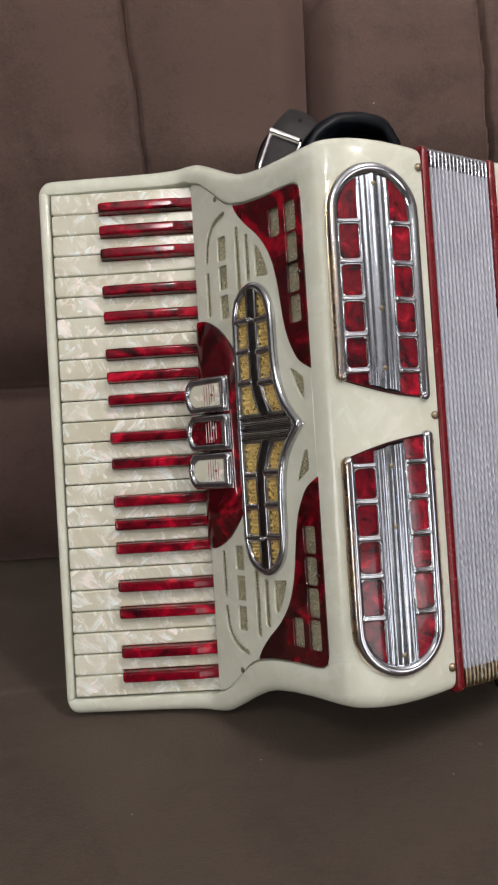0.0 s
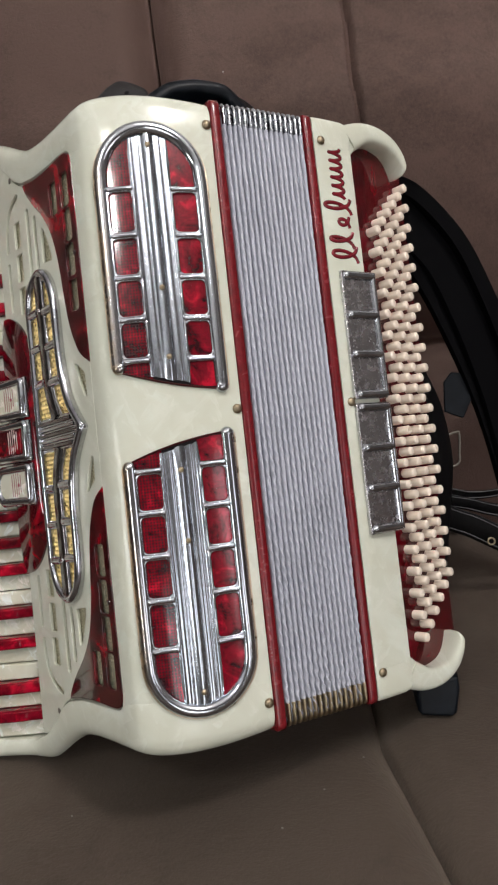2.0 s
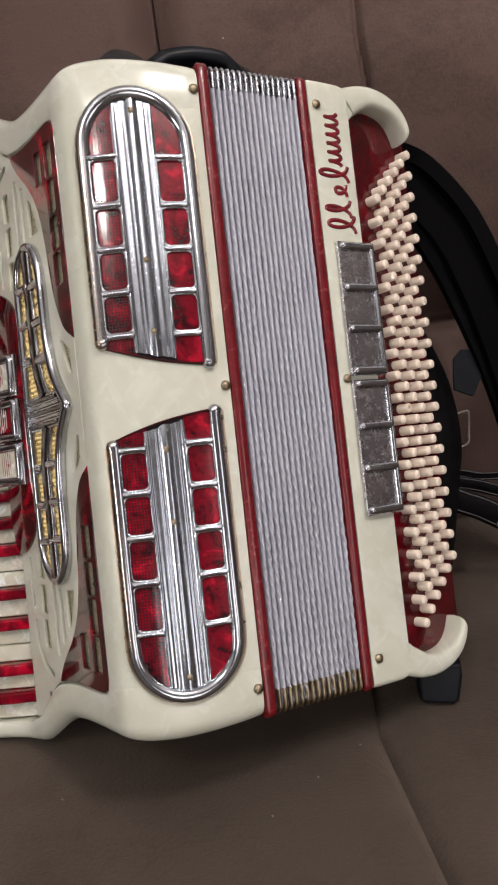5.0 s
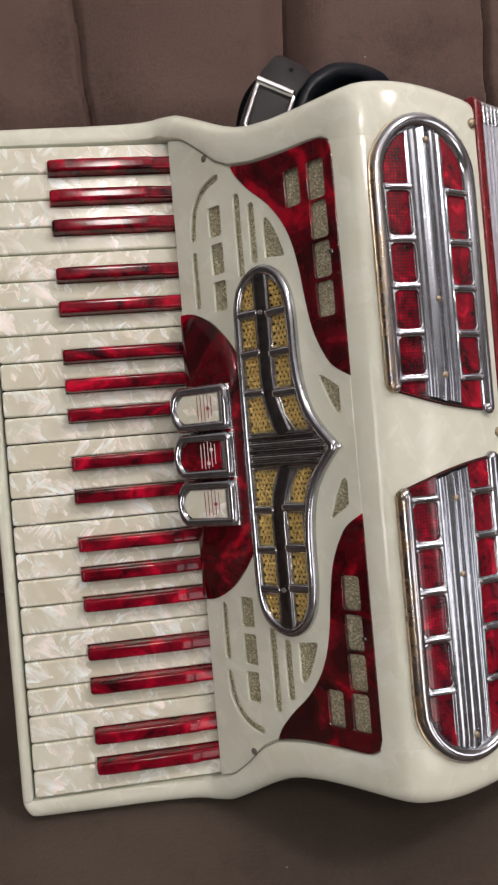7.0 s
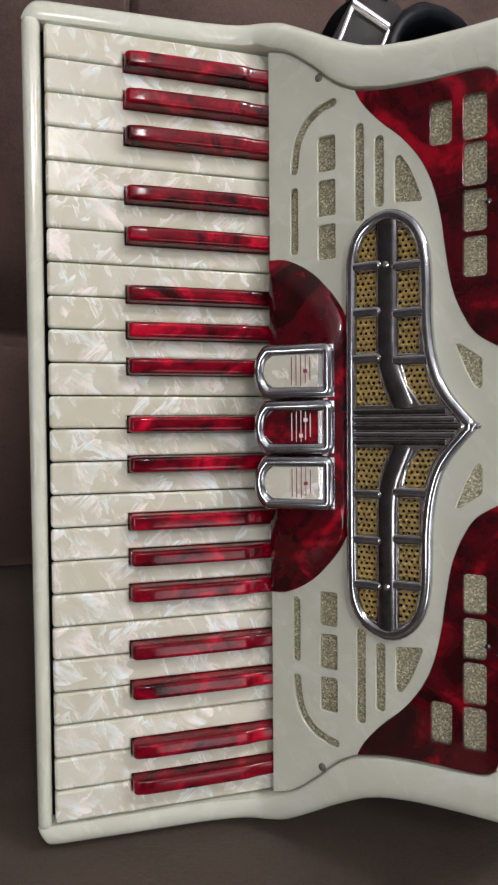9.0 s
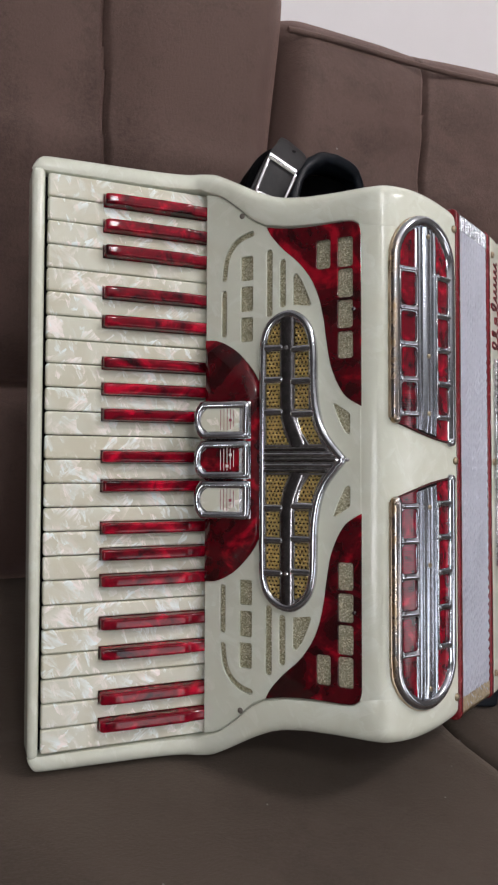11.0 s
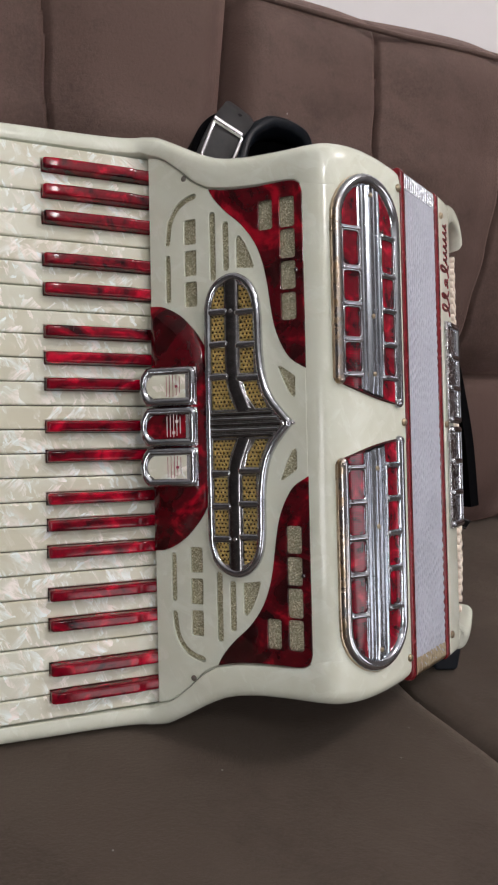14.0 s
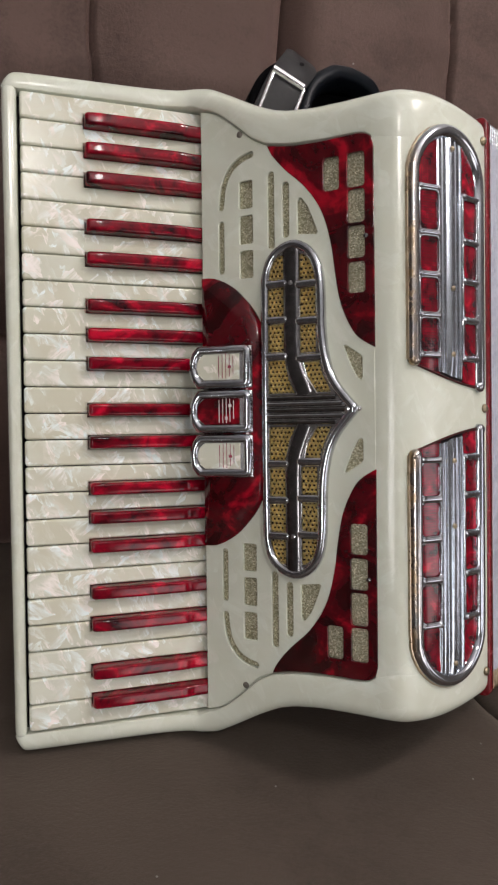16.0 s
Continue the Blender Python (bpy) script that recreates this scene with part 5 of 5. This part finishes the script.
def band(name, centre, wide, width, thick, mat, taper=None):
    """A flat strap along a centre line; wide gives the direction across it."""
    c = smooth([lay(p) for p in centre], 6)
    w = smooth([LEAN_BACK.to_3x3() @ Vector(p) for p in wide], 6)
    verts, faces, n = [], [], len(c)
    prof = [(1, 0.3), (0.92, 0.5), (-0.92, 0.5), (-1, 0.3), (-1, -0.3), (-0.92, -0.5), (0.92, -0.5), (1, -0.3)]
    for i in range(n):
        d = (c[min(i + 1, n - 1)] - c[max(i - 1, 0)]).normalized()
        side = (w[i] - d * w[i].dot(d)).normalized()
        if taper:
            left = (c[-1] - c[i]).length
            side *= math.sqrt(max(0.04, 1 - max(0.0, 1 - left / taper) ** 2))
        nn = d.cross(side)
        verts += [c[i] + side * a * width / 2 + nn * b * thick for a, b in prof]
    for i in range(n - 1):
        for j in range(8):
            faces.append((i * 8 + j, i * 8 + (j + 1) % 8, (i + 1) * 8 + (j + 1) % 8, (i + 1) * 8 + j))
    faces += [tuple(range(8)), tuple(range((n - 1) * 8, n * 8))]
    return raw(name, verts, faces, mat, 50)


def strap(label):
    return tagged(new("shoulder_strap"), label, "strap")


upper = strap("black leather shoulder strap with a silver buckle, behind the accordion's top")
upper.location = lay((0.08, 0.77, 0.27))
W1 = (0.89, 0.0, -0.46)


def under(th, name, mesh, label=""):
    ob = part(name, mesh, th, label)
    ob.location = -th.location
    return ob


under(upper, "leather_tail", band("leather_tail", [(.044, .754, .240), (.052, .752, .271), (.066, .750, .300), (.080, .757, .319), (.088, .766, .330), (.093, .773, .337)], [W1] * 6, 0.035, 0.004, STRAP_LEATHER, 0.014))
under(upper, "strap_hole", lathe("strap_hole", lay((.0845, .7565, .3225)), LEAN_BACK.to_3x3() @ Vector((0, -0.85, 0.5)), [(0.0022, 0), (0.0022, 0.0004), (0.0001, 0.0005)], BLACK, 10))
PAD_ACROSS = (0.1, 1, 0)
under(upper, "pad", band("pad", [(.040, .790, .235), (.043, .790, .278), (.053, .790, .306), (.072, .790, .322), (.092, .792, .322)], [PAD_ACROSS] * 5, 0.046, 0.014, PAD), "thick black padding")
under(upper, "pad", band("pad", [(0.0860, .786, 0.2500), (0.0985, .790, 0.2990), (0.1160, .796, 0.3215), (0.1350, .803, 0.3325), (0.1550, .810, 0.3370), (0.1740, .817, 0.3360), (0.1890, .823, 0.3270), (0.1980, .828, 0.3100), (0.2020, .830, 0.2600)], [(0.28, 0.92, 0.26)] * 9, 0.066, 0.013, NAVY), "thick blue-black padding")
under(upper, "pad_lining", plate("pad_lining", [[(.055, .235), (.058, .298), (.080, .316), (.110, .324), (.145, .330), (.172, .328), (.192, .312), (.197, .235)]], 0.006, PAD, lambda u, v, w: lay((u, .822 - w, v)), 0.002))
loop = [(.0535, .748, .309), (.0828, .748, .2956), (.0690, .748, .2640), (.0380, .748, .2700)]
bn = (LEAN_BACK.to_3x3() @ Vector((-0.35, -0.9, 0.2))).normalized()
frame_pts = []
corner = [lay(p) for p in loop]
for a, b in zip(corner, corner[1:] + corner[:1]):
    for i in range(4):
        frame_pts.append(a.lerp(b, 0.06 + 0.88 * i / 3))
buckle = under(upper, "buckle", sweep("buckle", frame_pts, [bn] * len(frame_pts), ring(0.0022, 8), CHROME, True), "silver buckle")
bar = [corner[0].lerp(corner[1], i / 5) + bn * 0.001 for i in range(6)]
part("buckle_bar", sweep("buckle_bar", bar, [bn] * 6, dome(0.0075, 0.0035, 6, -0.002), CHROME), buckle)

side = strap("thick black padded shoulder strap hanging beside the accordion")
side.location = lay((0.40, 0.87, 0.0))
ACROSS = [(0.85, 0.2, 0.45), (0.8, 0.1, 0.55), (0.85, 0.1, 0.45), (0.95, 0.1, 0.25), (1, 0.1, 0.1), (1, 0.1, 0.0), (1, 0.1, 0)]
under(side, "pad", band("pad", [(.298, .800, .226), (.338, .846, .206), (.378, .858, .160), (.400, .862, .106), (.418, .866, .045), (.432, .872, -.020), (.442, .88, -.100)], ACROSS, 0.050, 0.016, PAD), "soft black padding")
under(side, "edge_binding", band("edge_binding", [(.302, .800, .236), (.348, .838, .226), (.390, .850, .176), (.414, .855, .117), (.433, .860, .050), (.449, .866, -.015), (.460, .872, -.100)], ACROSS, 0.016, 0.022, PAD), "rolled black edge")
under(side, "inner_band", band("inner_band", [(.300, .818, .195), (.336, .850, .172), (.362, .862, .130), (.381, .866, .082), (.399, .870, .028), (.414, .876, -.030), (.424, .882, -.085)], ACROSS, 0.020, 0.012, PAD))
bass_strap = strap("black leather bass strap with metal hook behind the button side")
bass_strap.location = lay((0.36, 0.87, 0.0))
under(bass_strap, "wide_band", band("wide_band", [(.292, .790, .14), (.300, .812, .10), (.322, .838, .055), (.342, .848, .005), (.348, .850, -.05), (.338, .844, -.10), (.322, .826, -.16), (.300, .79, -.20)], [(0.8, 0.6, 0)] * 8, 0.040, 0.006, LEATHER))
under(bass_strap, "strap_end", plate("strap_end", [[(.3677, .0302), (.3762, .0395), (.4060, .0345), (.4073, .0325), (.3845, -.0085), (.3825, -.0095), (.3648, -.0011)]], 0.004, NAVY, lambda u, v, w: lay((u, .874 - w, v)), 0.001), "stiff blue-black strap end")
hook = [lay(p) for p in ((.352, .862, -.030), (.3715, .862, -.0240), (.3752, .863, -.0275), (.3735, .864, -.045), (.3708, .864, -.0566), (.3557, .862, -.0603))]
hook = smooth(hook, 6)
under(bass_strap, "hook", sweep("hook", hook, [bn] * len(hook), ring(0.0012, 8), SCREW), "metal wire hook")
tails = strap("black leather strap tails with eyelets lying on the sofa")
tails.location = lay((0.40, 0.88, -0.12))
under(tails, "tail", band("tail", [(.335, .862, -.079), (.364, .868, -.086), (.382, .872, -.0905), (.410, .876, -.091), (.470, .886, -.084)], [(0, -0.6, 1)] * 5, 0.009, 0.003, LEATHER))
under(tails, "tail", band("tail", [(.335, .862, -.089), (.376, .871, -.099), (.402, .876, -.108), (.470, .888, -.128)], [(0, -0.5, 1)] * 4, 0.014, 0.003, LEATHER))
under(tails, "tail", band("tail", [(.330, .858, -.098), (.358, .866, -.113), (.378, .870, -.122), (.400, .875, -.135), (.450, .885, -.165)], [(0.4, -0.4, 1)] * 5, 0.026, 0.003, LEATHER))
for line, wide, across in (([(.335, .862, -.079), (.364, .868, -.086), (.382, .872, -.0905), (.410, .876, -.091), (.470, .886, -.084)], 0.009, (0, -0.6, 1)), ([(.335, .862, -.089), (.376, .871, -.099), (.402, .876, -.108), (.470, .888, -.128)], 0.014, (0, -0.5, 1)), ([(.330, .858, -.098), (.358, .866, -.113), (.378, .870, -.122), (.400, .875, -.135), (.450, .885, -.165)], 0.026, (0.4, -0.4, 1))):
    for sg in (1, -1):
        c = smooth([lay(p) for p in line], 6)
        w = (LEAN_BACK.to_3x3() @ Vector(across)).normalized()
        edge_line = []
        for i, q in enumerate(c):
            d = (c[min(i + 1, len(c) - 1)] - c[max(i - 1, 0)]).normalized()
            sd = (w - d * w.dot(d)).normalized()
            edge_line.append(q + sd * sg * wide * 0.38 + Vector((0, -0.0022, 0.0010)))
        under(tails, "stitched_edge", sweep("stitched_edge", edge_line, [Vector((0, -0.8, 0.6))] * len(edge_line), ring(0.0005, 6), STITCH), "worn grey stitched edge")
for c in ((.3955, .8700, -.1400), (.420, .876, -.153)):
    path = [lay((c[0] + .0035 * math.cos(a), c[1] - 0.002, c[2] + .0035 * math.sin(a))) for a in np.linspace(0, 2 * math.pi, 13)[:-1]]
    under(tails, "eyelet", sweep("eyelet", path, [bn] * 12, ring(0.0009, 6), BRASS, True), "metal eyelet")
foot = tagged(new("strap_buckle_end", plate("strap_buckle_end", [[(.282, -.232), (.3170, -.232), (.3172, -.2420), (.3125, -.2615), (.3080, -.2640), (.2840, -.2610), (.2810, -.2580)]], 0.030, NAVY, lambda u, v, w: lay((u, .72 + w, v + w * 0.43)), 0.003, 3)), "dark blue-black strap end under the bass case", "strap")

# specks of lint on the suede
for sx, sy in ((0.229, 0.527), (0.196, 0.496), (0.164, 0.462), (0.007, 0.491), (-0.096, 0.436)):
    q = lathe("lint", (sx, sy, bed(sx, sy) + 0.003), (0.3, 0.2, 1), [(0.0006, 0), (0.0009, 0.0004), (0.0004, 0.0009)], LINT, 6)
    tagged(new("lint_speck", q), "tiny pale speck of lint on the suede", "lint", "lint specks")
q = lathe("lint", (0.174, 0.905, 0.980), (0.3, -1, 0), [(0.0008, 0), (0.0010, 0.0006), (0.0004, 0.0012)], LINT, 6)
tagged(new("lint_speck", q), "tiny pale speck of lint on the suede", "lint", "lint specks")
